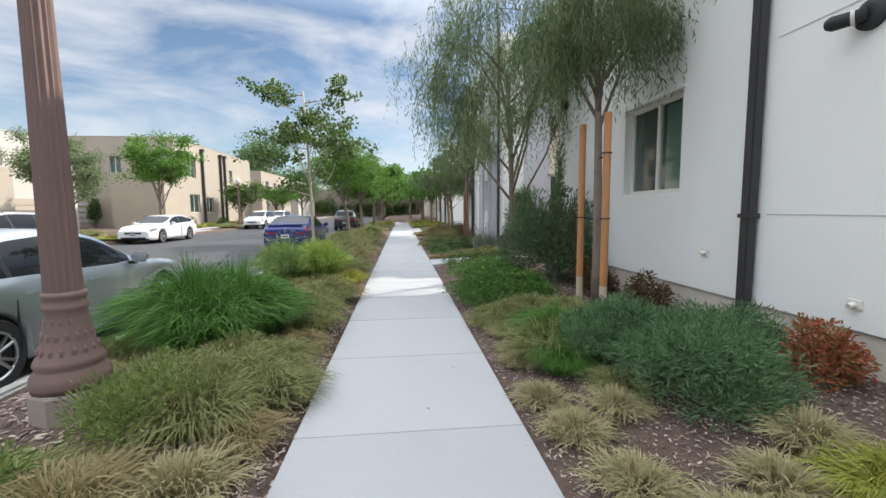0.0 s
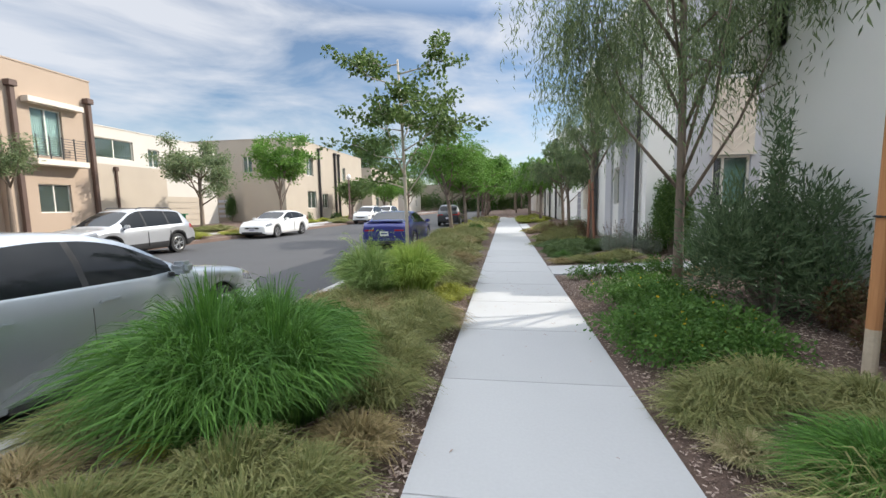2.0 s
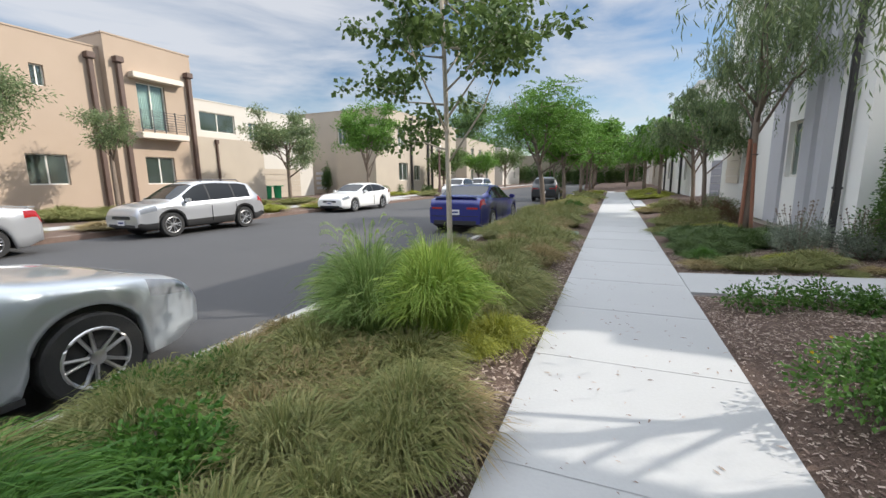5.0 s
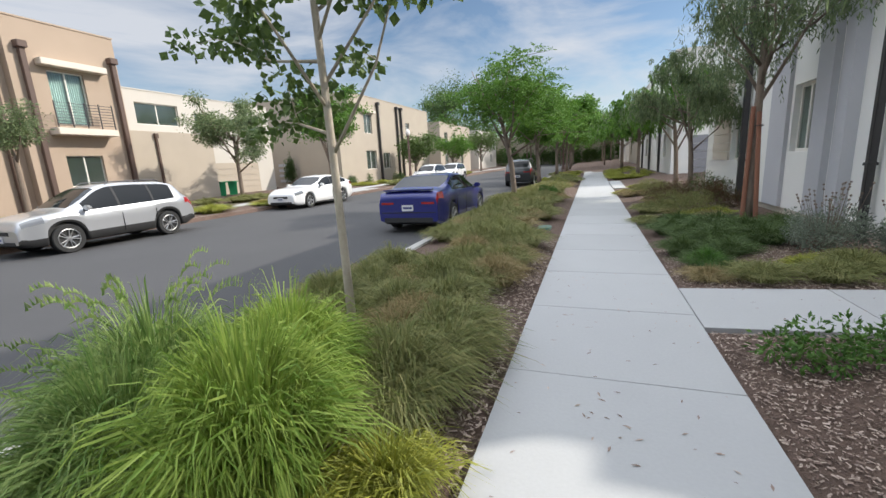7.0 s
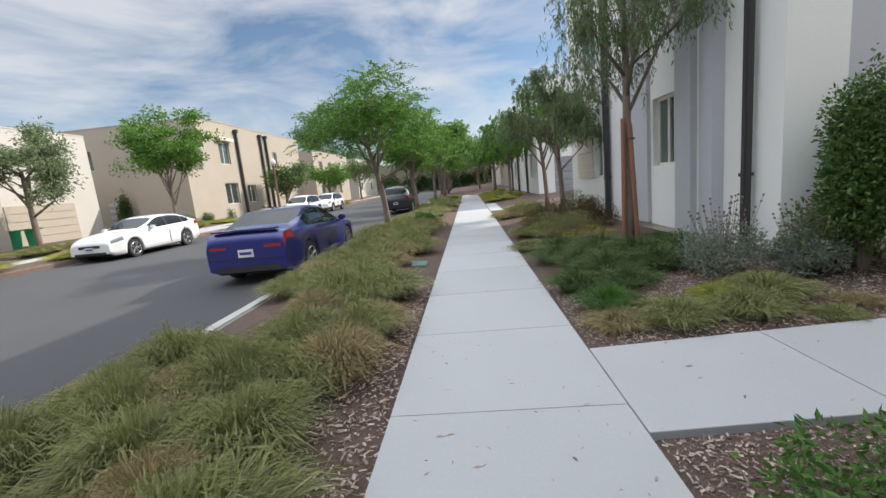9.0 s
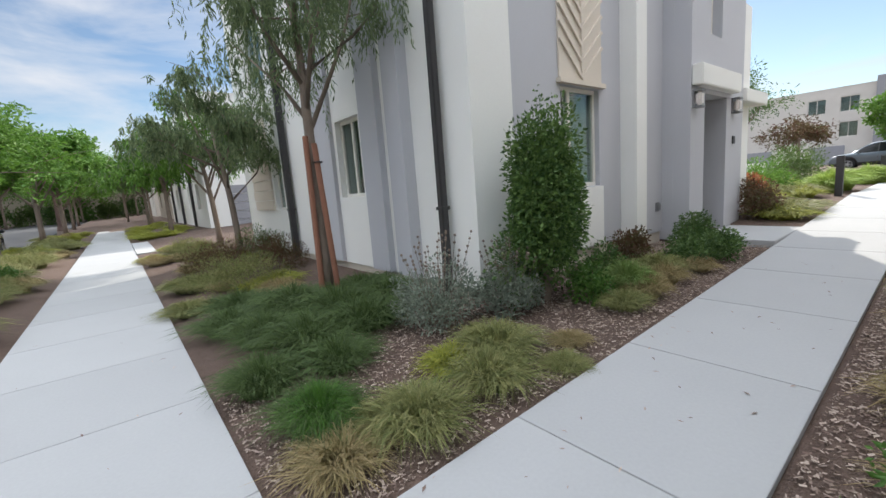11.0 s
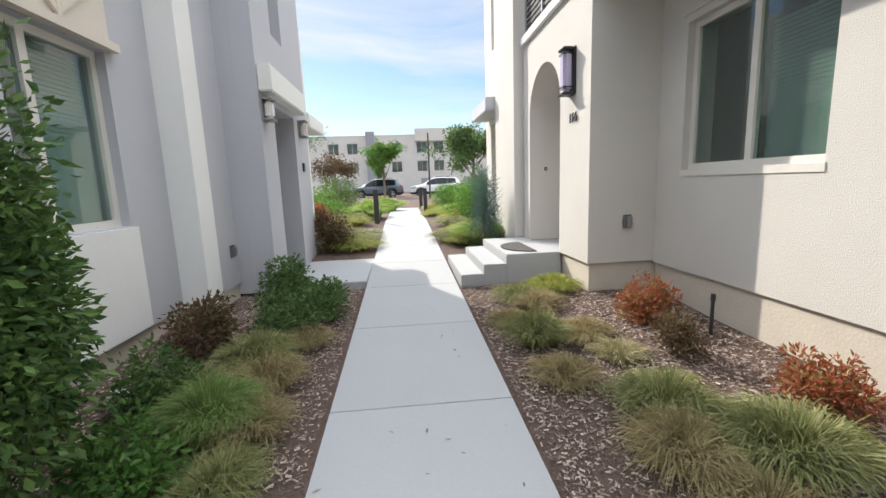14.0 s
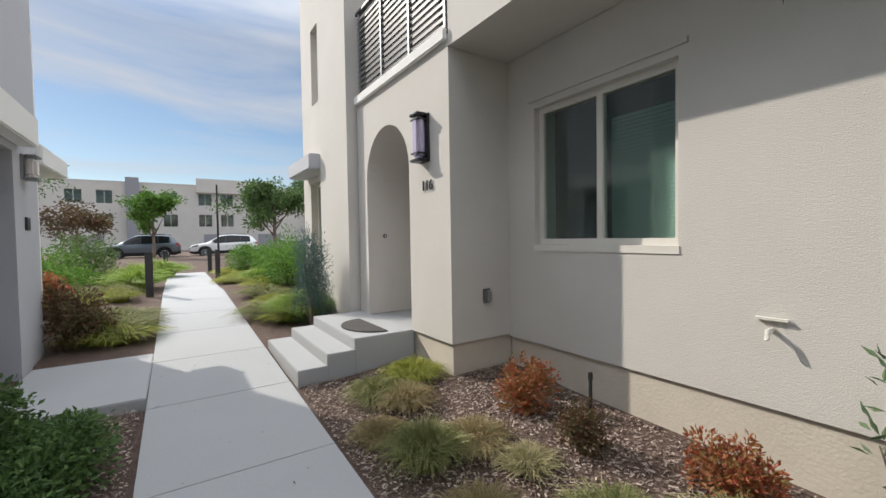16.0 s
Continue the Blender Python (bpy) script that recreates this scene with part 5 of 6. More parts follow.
def sage(x, y, rx, h, seed):
    e = shrub("silver_sage", "silvery grey sage with dried flower heads", x, y, rx, rx * 0.85, h, L_GREY, 4200, 0.042, 0.35, seed, lumps=26, stems=18, upright=0.4)
    r = random.Random(seed)
    bm = bmesh.new()
    hd = bmesh.new()
    for k in range(30):
        a, q = r.uniform(0, 6.28), r.uniform(0.1, 0.8)
        p = (rx * q * math.cos(a), rx * q * math.sin(a), h * r.uniform(0.95, 1.45))
        tube(bm, [(p[0] * 0.5, p[1] * 0.5, h * 0.4), p], [0.003, 0.002], 4, cap=False)
        for u in (1.0, 0.9):
            bmesh.ops.create_icosphere(hd, subdivisions=1, radius=0.014, matrix=Matrix.Translation((p[0] * (0.5 + u / 2), p[1] * (0.5 + u / 2), h * 0.4 + (p[2] - h * 0.4) * u)))
    tagged(part("stalk_spray", bm, M_BARK, e), kind="stuff")
    tagged(part("dried_bloom", hd, M_BARK, e), kind="stuff")
sage(2.75, 10.35, 0.5, 0.62, 171), sage(3.45, 10.1, 0.38, 0.55, 172)
shrub("tall_shrub", "tall glossy dark green shrub against a house", 3.95, 10.02, 0.76, 0.50, 1.72, L_TALL, 23000, 0.052, 0.5, 181, lumps=60, stems=20, taper=0.55)
shrub("bush", "small bright green leafy bush", 4.25, 9.72, 0.26, 0.24, 0.42, L_BUSH, 1500, 0.045, 0.5, 182)
for xx, yy, rx, hh, mm, sd in ((1.9, 14.2, 0.8, 0.6, L_OLIVE, 183), (1.9, 15.6, 0.8, 0.75, L_MAROON, 184), (2.8, 15.2, 0.6, 0.7, L_MAROON, 185), (3.0, 17.2, 0.6, 0.7, L_DARK, 186), (2.0, 17.6, 0.8, 0.6, L_OLIVE, 187), (1.9, 20.5, 0.7, 0.5, L_OLIVE, 188)):
    shrub("bush", "brownish green fine-leaved bush in mulch", xx, yy, rx, rx * 0.8, hh, mm, 3400, 0.06, 0.2, sd, lumps=24, upright=0.4)
r = random.Random(9)
for i in range(24):
    clump(r.choice(["yellow", "olive", "tan"]), r.uniform(1.1, 2.6), r.uniform(13, 23.5), r.uniform(0.8, 1.2), r.uniform(0.8, 1.2))
for i in range(14):
    cover("yellow", r.uniform(1.2, 3.0), r.uniform(30, 44), 1.6, 1.5)

# along the garden path, house side
shrub("nandina", "dark maroon-tipped nandina shrub", 5.85, 10.05, 0.34, 0.3, 0.52, L_MAROON, 2200, 0.045, 0.42, 191, upright=0.3)
shrub("bush", "low spreading dark green bush by the path", 6.65, 9.42, 0.85, 0.46, 0.42, L_DARK, 6500, 0.045, 0.45, 192, lumps=26)
shrub("bush", "rounded dark green bush beside a door", 7.1, 9.75, 0.34, 0.3, 0.52, L_DARK, 2600, 0.045, 0.45, 193)
clump("plume", 4.75, 9.55, 0.51, 0.71), clump("tan", 4.75, 9.35, 0.74, 1.28), clump("tan", 5.3, 9.4, 0.78, 1.23), clump("olive", 5.1, 9.75, 0.74, 0.95), clump("tan", 4.95, 9.62, 0.82, 1.23), clump("olive", 5.65, 9.6, 0.74, 1.04), clump("tan", 6.0, 9.3, 0.70, 0.95), clump("olive", 4.3, 9.35, 0.66, 0.85), clump("tan", 3.3, 9.3, 0.57, 0.57), clump("olive", 2.95, 9.1, 0.49, 0.47)
shrub("bush", "small dark bush beside a white wall", 4.95, 9.95, 0.3, 0.28, 0.45, L_DARK, 1500, 0.045, 0.45, 194)
# along the garden path, porch side
clump("olive", 4.3, 7.1, 0.45, 0.47), clump("tan", 4.2, 7.08, 0.90, 1.23), clump("olive", 4.55, 6.95, 0.74, 1.04), clump("tan", 3.62, 7.3, 0.78, 1.14), clump("tan", 3.85, 6.95, 0.82, 0.85), clump("olive", 4.1, 6.6, 0.94, 1.00), clump("tan", 2.9, 7.25, 0.66, 0.76), clump("tan", 3.2, 6.9, 0.74, 0.66)
clump("olive", 5.7, 7.32, 0.70, 1.09), clump("tan", 5.05, 7.35, 0.70, 1.00), clump("tan", 5.65, 6.95, 0.74, 0.95), clump("straw", 5.25, 6.85, 0.90, 1.04), clump("yellow", 6.95, 6.72, 0.86, 0.90), clump("tan", 6.5, 7.05, 0.82, 0.95), clump("olive", 6.75, 7.2, 0.70, 0.85), clump("tan", 6.15, 7.45, 0.66, 0.76)
shrub("nandina", "orange-red and green nandina shrub", 5.8, 6.3, 0.25, 0.23, 0.46, L_RED, 2200, 0.042, 0.42, 201, upright=0.3)
shrub("nandina", "scarlet nandina shrub in sunlit mulch", 4.4, 6.1, 0.23, 0.21, 0.38, L_RED, 1800, 0.042, 0.42, 202, upright=0.3)
shrub("nandina", "small maroon nandina shrub", 5.15, 6.45, 0.18, 0.18, 0.36, L_MAROON, 1000, 0.042, 0.4, 203, upright=0.4)
shrub("oleander_shoot", "grey-green leafy shoot against a stucco wall", 3.72, 5.98, 0.26, 0.14, 1.3, L_OLEAN, 130, 0.09, 0.25, 204, lumps=9, upright=0.5)
shrub("blue_juniper", "upright blue-green juniper beside the porch", 9.55, 6.98, 0.38, 0.34, 1.25, L_BLUEJ, 7000, 0.05, 0.18, 205, lumps=44, stems=10, upright=1.0, taper=0.5)
shrub("bush", "dark purple-green shrub beside a house", 10.2, 9.75, 0.6, 0.4, 0.75, L_MAROON, 3000, 0.06, 0.4, 206)
r = random.Random(12)
for i in range(46):
    x = r.uniform(9.9, 20.5)
    y = r.uniform(9.1, 11.8) if i % 2 else r.uniform(5.2, 7.6)
    if x < 11.2 and y < 6.9:
        y = r.uniform(6.9, 7.6)
    if x < 11.5 and y > 9.7:
        y = 9.4
    clump(r.choice(["yellow", "yellow", "lime", "olive"]), x, y, r.uniform(1.0, 1.5), r.uniform(0.9, 1.4))
for xx, yy, rx, hh, mm, sd in ((13.5, 6.4, 1.0, 1.0, L_BRIGHT, 207), (16, 6.0, 1.2, 1.3, L_BRIGHT, 208), (14.5, 10.9, 1.1, 0.9, L_BRIGHT, 209), (18.0, 10.8, 1.1, 1.3, L_PEAR, 210), (19, 6.4, 1.0, 1.0, L_BRIGHT, 211), (12.5, 10.6, 0.5, 0.6, L_RED, 212)):
    shrub("bush", "sunlit yellow-green leafy bush along the path", xx, yy, rx, rx * 0.8, hh, mm, 4200, 0.08, 0.4, sd, lumps=26)
# far side of the street
for i in range(96):
    cover(r.choice(["yellow", "olive", "tan"]), r.uniform(-22.3, -17.8) if i % 3 else r.uniform(-16.0, -14.9), r.uniform(4, 23) if i % 2 else r.uniform(31, 60), r.uniform(1.5, 2.4), r.uniform(1.2, 2.0))
for i in range(13):
    shrub("far_bush", "tall dark green hedge bush closing the street", -30 + 3.7 * i, 108 + 1.5 * (i % 3), 2.4, 1.6, 3.6 + 0.5 * (i % 4), (L_DARK, L_BUSH, L_PEAR)[i % 3], 1500, 0.42, 0.5, 300 + i, lumps=20)
for i in range(10):
    shrub("bush", "brownish green bush before a house", r.uniform(-22, -18.5), r.uniform(31, 58), 0.7, 0.6, 0.9, r.choice([L_MAROON, L_BUSH, L_DARK]), 1200, 0.1, 0.4, 220 + i)
shrub("hedge_column", "clipped dark green column shrub by a wall", -27.0, 36.2, 0.6, 0.5, 2.6, L_DARK, 3000, 0.12, 0.5, 240, lumps=30, taper=0.2)

for kind, items in COVER.items():
    co, fs, base = [], [], 0
    for key, m in items:
        me = GRASS[key]
        a = np.empty(len(me.vertices) * 3)
        me.vertices.foreach_get("co", a)
        a = a.reshape(-1, 3) @ m[:3, :3].T + m[:3, 3]
        co.append(a)
        fs += [tuple(v + base for v in p.vertices) for p in me.polygons]
        base += len(a)
    tagged(rawmesh("grass_cover", np.concatenate(co).tolist(), fs, GRASS[kind + "0"].materials[0]), "joined cover of " + WORDS[kind], "grass", kind="stuff")

# ---- vehicles: each faces +y in its own axes ----
CARS = {
    # roof line from the nose back (distance from the nose, share of the height), cowl, screen top, rear glass top and foot, cut lines of the doors
    "sedan": (((0, 0.42), (0.05, 0.49), (0.16, 0.535), (0.55, 0.605), (1.30, 0.675), (2.05, 0.935), (2.35, 0.985), (2.75, 1.0), (3.30, 0.975), (4.05, 0.775), (4.30, 0.755), (4.56, 0.735), (4.62, 0.60)), 1.30, 2.10, 3.28, 4.02, (1.62, 2.55, 3.38, 3.72)),
    "hatch": (((0, 0.42), (0.05, 0.49), (0.16, 0.54), (0.55, 0.615), (1.40, 0.68), (2.15, 0.935), (2.45, 0.985), (2.9, 1.0), (3.45, 0.975), (4.40, 0.79), (4.58, 0.745), (4.62, 0.60)), 1.40, 2.18, 3.42, 4.34, (1.70, 2.68, 3.55, 4.0)),
    "suv": (((0, 0.40), (0.04, 0.49), (0.14, 0.54), (0.40, 0.585), (1.05, 0.64), (1.85, 0.93), (2.15, 0.985), (2.7, 1.0), (3.75, 0.975), (4.10, 0.93), (4.40, 0.70), (4.56, 0.60), (4.62, 0.46)), 1.05, 1.88, 4.08, 4.40, (1.36, 2.30, 3.28, 3.95)),
}
def car(label, x, y, z, turn, L, W, H, colour, style, rim=None):
    e = thing("parked_car", x, y, z, label, "car", "parked cars", turn=turn)
    line, cowl, wst, rgt, rgf, doors = CARS[style]
    sc = L / 4.62
    h = L / 2
    suv = style == "suv"
    wr = 0.36 if suv else 0.335
    gc = 0.25 if suv else 0.18
    fa, ra = h - 0.93 * sc, -h + 0.98 * sc
    belt0 = 0.585 * H if suv else 0.63 * H
    belt = belt0
    def roof(d):
        def at(q):
            q = min(max(q, 0.0), 4.62)
            for (a0, z0), (a1, z1) in zip(line, line[1:]):
                if q <= a1:
                    return z0 + (z1 - z0) * (q - a0) / (a1 - a0)
            return line[-1][1]
        k = 0.10 if 0.2 < d < 4.45 else 0.02
        return H * sum(at(d + o * k) for o in (-1, -0.5, 0, 0.5, 1)) / 5
    def ramp(v):
        return smooth01(v)
    def section(d):
        """Points of the half section at distance d from the nose, from the keel over the side to the roof's middle."""
        yy = h - d * sc
        zt = roof(d)
        w = W / 2 * (1 - 0.20 * ramp((0.75 - d) / 0.75) ** 1.6 - 0.13 * ramp((d - 3.85) / 0.77) ** 1.6)
        zb = gc + 0.10 * ramp((0.25 - d) / 0.25) + 0.12 * ramp((d - 4.25) / 0.4)
        for c in (fa, ra):
            q = (yy - c) / (wr + 0.055)
            if abs(q) < 1:
                zb = max(zb, wr + (wr + 0.055) * math.sqrt(1 - q * q))
        zs = min(belt0 + 0.035 * (d - 1.3), zt - 0.055)
        zs = max(zs, zb + 0.03)
        g = max(0.0, zt - zs)
        G_ = ramp((g - 0.08) / 0.30)
        def mixp(a_, b_):
            return a_ + (b_ - a_) * G_
        xe = w * 0.955 - 0.40 * g
        pts = [(0, zb + 0.0), (w * 0.90, zb), (w * 0.982, zb + 0.05 * (zs - zb)), (w * 0.992, zb + 0.30 * (zs - zb)), (w * 1.0, zb + 0.62 * (zs - zb)), (w * 1.0, zb + 0.80 * (zs - zb)), (w * 0.985, zb + 0.90 * (zs - zb)), (w * 0.962, zs),
               (mixp(w * 0.93, w * 0.948), zs + mixp(0.25 * g, 0.02)), (mixp(w * 0.88, (w * 0.948 + xe) / 2 + 0.012), zs + mixp(0.50 * g, 0.47 * g)), (mixp(w * 0.80, xe), zs + mixp(0.70 * g, g - 0.085)),
               (mixp(w * 0.68, xe - 0.045), zs + mixp(0.85 * g, g - 0.035)), (mixp(w * 0.42, xe * 0.62), zt - 0.008), (0, zt)]
        return [(px, yy, pz) for px, pz in pts], g
    cuts = {0.0, 4.62, cowl, wst, rgt, rgf, *[q + o for q in doors for o in (-0.028, 0.028)], 0.10, 0.50, 4.30}
    ds = sorted(cuts | {round(4.62 * k / 70, 3) for k in range(71) if min(abs(4.62 * k / 70 - c) for c in cuts) > 0.015})
    secs = [section(d) for d in ds]
    groups = {}
    for i in range(len(ds) - 1):
        d = (ds[i] + ds[i + 1]) / 2
        g = min(secs[i][1], secs[i + 1][1])
        for k in range(13):
            key = "body"
            if k in (8, 9) and doors[0] < d < doors[-1] and g > 0.15:
                key = "pillar%d" % min(range(len(doors)), key=lambda q: abs(doors[q] - d))
                for q0, q1 in zip(doors, doors[1:]):
                    if q0 + 0.028 < d < q1 - 0.028:
                        key = "side_window%d" % doors.index(q0)
            elif k >= 11 and cowl + 0.04 < d < wst:
                key = "windscreen"
            elif k >= 11 and rgt < d < rgf:
                key = "rear_window"
            elif k in (5, 6, 7) and 0.10 < d < 0.50:
                key = "head_light"
            elif k in (5, 6) and d > 4.30:
                key = "tail_light"
            elif k <= 2 and (suv or k == 0):
                key = "cladding"
            groups.setdefault(key, []).append((i, k))
    mats = {"body": colour, "pillar": M_BLACK, "windscreen": M_CARGLASS, "rear_window": M_CARGLASS, "head_light": M_HEADL, "tail_light": M_REDLIGHT, "cladding": M_BLACK}
    for key, cells in groups.items():
        one = key in ("body", "windscreen", "rear_window", "cladding")
        for sides in (((-1, 1),) if one else ((-1,), (1,))):
            V, F, idx = [], [], {}
            def vid(i, k, sd):
                p = secs[i][0][k]
                kk = (i, k, sd if p[0] > 1e-6 else 0)
                if kk not in idx:
                    idx[kk] = len(V)
                    V.append((p[0] * sd, p[1], p[2]))
                return idx[kk]
            for sd in sides:
                for i, k in cells:
                    q = [vid(i, k, sd), vid(i + 1, k, sd), vid(i + 1, k + 1, sd), vid(i, k + 1, sd)]
                    F.append(tuple(q if sd > 0 else q[::-1]))
            if key == "body":
                for i, rev in ((0, False), (len(ds) - 1, True)):
                    lp = [vid(i, k, 1) for k in range(14)] + [vid(i, k, -1) for k in range(12, 0, -1)]
                    F.append(tuple(lp[::-1] if rev else lp))
            nm = "side_window" if key.startswith("side_window") else "pillar" if key.startswith("pillar") else key
            ob = rawmesh(nm, V, F, mats.get(nm, M_CARGLASS), e, smooth=True)
            if key == "body":
                ob.data.polygons[len(F) - 1].use_smooth = ob.data.polygons[len(F) - 2].use_smooth = False
    part("underbody", bx(-W / 2 + 0.27, W / 2 - 0.27, -h + 0.35, h - 0.35, gc + 0.03, 0.60), M_BLACK, e)
    for c in (fa, ra):
        part("wheel_well", bx(-W / 2 + 0.10, W / 2 - 0.10, c - wr - 0.03, c + wr + 0.03, wr + 0.12, wr * 2 + 0.03), M_BLACK, e)
    for s in (-1, 1):
        for q in doors[1:3]:
            yy = h - q * sc
            part("door_handle", bx(s * W / 2 * 0.985 - 0.012, s * W / 2 * 0.985 + 0.028, yy + 0.06, yy + 0.26, belt - 0.10, belt - 0.07, bev=0.008), colour, e)
            part("door_seam", bx(s * W / 2 - 0.02, s * W / 2 + 0.0015, yy - 0.003, yy + 0.003, gc + 0.12, belt - 0.12), M_BLACK, e)
        mr = part("mirror", bx(s * (W / 2 + 0.0), s * (W / 2 + 0.19), h - (doors[0] + 0.12) * sc, h - (doors[0] - 0.02) * sc, belt + 0.03, belt + 0.16, bev=0.035), colour, e)
        part("mirror_arm", bx(s * (W / 2 - 0.10), s * (W / 2 + 0.05), h - (doors[0] + 0.09) * sc, h - (doors[0] + 0.02) * sc, belt + 0.005, belt + 0.045, bev=0.01), M_BLACK, mr)
        part("tail_lamp", bx(s * W * 0.20, s * W * 0.40, -h - 0.014, -h + 0.05, 0.50 * H, 0.50 * H + 0.085, bev=0.015), M_REDLIGHT, e)
        if not suv:
            part("sill_trim", bx(s * W / 2 * 0.985 - 0.012, s * W / 2 * 0.985 + 0.006, ra + wr + 0.1, fa - wr - 0.1, gc + 0.015, gc + 0.06), M_BLACK, e)
    part("bumper_line", bx(-W * 0.40, W * 0.40, -h - 0.010, -h + 0.03, 0.36 * H, 0.36 * H + 0.018), M_BLACK, e)
    part("boot_spoiler", bx(-W * 0.36, W * 0.36, -h + 0.02, -h + 0.16, 0.742 * H if not suv else 0.93 * H, 0.765 * H if not suv else 0.95 * H, bev=0.008), colour, e) if style == "sedan" else None
    part("grille", bx(-0.42, 0.42, h - 0.10, h + 0.012, 0.33 * H, 0.33 * H + 0.13, bev=0.02), M_BLACK, e)
    part("front_air_dam", bx(-W / 2 + 0.32, W / 2 - 0.32, h - 0.1, h + 0.01, gc + 0.09, gc + 0.17), M_BLACK, e)
    part("rear_diffuser", bx(-W / 2 + 0.25, W / 2 - 0.25, -h - 0.008, -h + 0.12, gc + 0.10, gc + 0.22), M_BLACK, e)
    for yy, s in ((-h - 0.012, -1), (h + 0.022, 1)):
        pl = part("number_plate", bx(-0.155, 0.155, yy - 0.006, yy + 0.006, 0.57 if s < 0 else 0.40, 0.72 if s < 0 else 0.55), M_PLATE, e)
        part("plate_marks", bx(-0.12, 0.12, yy + s * 0.007, yy + s * 0.0095, 0.62 if s < 0 else 0.45, 0.67 if s < 0 else 0.50), M_PLATEINK, pl)
    if style == "suv":
        for s in (-1, 1):
            part("roof_rail", tube(bmesh.new(), [(s * W * 0.34, -h + 0.9, H - 0.06), (s * W * 0.34, -h + 1.0, H + 0.01), (s * W * 0.34, -h + 2.3, H + 0.02), (s * W * 0.34, -h + 2.4, H - 0.04)], [0.016] * 4, 8), M_DKMETAL, e)
    for s in (-1, 1):
        for c in (fa, ra):
            w = new("wheel")
            w.parent = e
            w.matrix_basis = pose(s * (W / 2 - 0.115), c, wr, 0, 90 * s, 0)
            part("tyre", lathe(bmesh.new(), [(wr * 0.66, -0.10), (wr * 0.95, -0.105), (wr, -0.08), (wr, 0.08), (wr * 0.95, 0.105), (wr * 0.68, 0.10), (wr * 0.66, 0.06)], 28), M_TYRE, w, smooth=False)
            part("rim_well", lathe(bmesh.new(), [(wr * 0.66, 0.05), (wr * 0.665, 0.062)], 24), M_BLACK, w)
            part("rim_lip", tube(bmesh.new(), [(wr * 0.655 * math.cos(2 * math.pi * k / 24), wr * 0.655 * math.sin(2 * math.pi * k / 24), 0.095) for k in range(25)], [0.014] * 25, 6), M_RIM, w)
            for k in range(10):
                a = 2 * math.pi * k / 10 + (0.12 if k % 2 else -0.12)
                part("spoke", tube(bmesh.new(), [(0.05 * math.cos(a), 0.05 * math.sin(a), 0.085), (wr * 0.64 * math.cos(a), wr * 0.64 * math.sin(a), 0.095)], [0.016, 0.014], 5), M_RIM, w)
            part("hub_cap", lathe(bmesh.new(), [(0.06, 0.075), (0.055, 0.105), (0.02, 0.11)], 14), M_RIM, w)
    return e

car("silver-blue hatchback parked by the near kerb", -4.47, 2.18, -0.148, 0.5, 4.62, 1.78, 1.46, P_SILVER, "sedan")
car("deep blue sedan parked by the near kerb", -4.42, 15.5, -0.148, 0, 4.7, 1.83, 1.44, P_BLUE, "sedan")
car("pale silver compact SUV parked across the street", -13.3, 11.55, -0.148, 180, 4.53, 1.82, 1.68, P_PSILV, "suv")
car("white fastback car parked across the street", -13.45, 21.4, -0.148, 180, 4.8, 1.83, 1.48, P_WHITE, "hatch")
car("silver sedan parked across the street", -13.4, 4.9, -0.148, 180, 4.6, 1.8, 1.46, P_PSILV, "sedan")
car("black SUV parked far along the near kerb", -4.5, 32.5, -0.148, 0, 4.5, 1.85, 1.7, P_BLACK, "suv")
car("white SUV parked far across the street", -13.4, 37.8, -0.148, 180, 4.7, 1.85, 1.7, P_WHITE, "suv")
car("white SUV parked far across the street", -13.4, 44.0, -0.148, 180, 4.7, 1.85, 1.7, P_WHITE, "suv")
car("dark grey-blue SUV in the parking court", 39.0, 10.6, 0.472, 0, 4.6, 1.85, 1.72, P_GREY, "suv")
car("white SUV in the parking court", 39.2, 5.4, 0.472, 0, 4.7, 1.85, 1.7, P_WHITE, "suv")

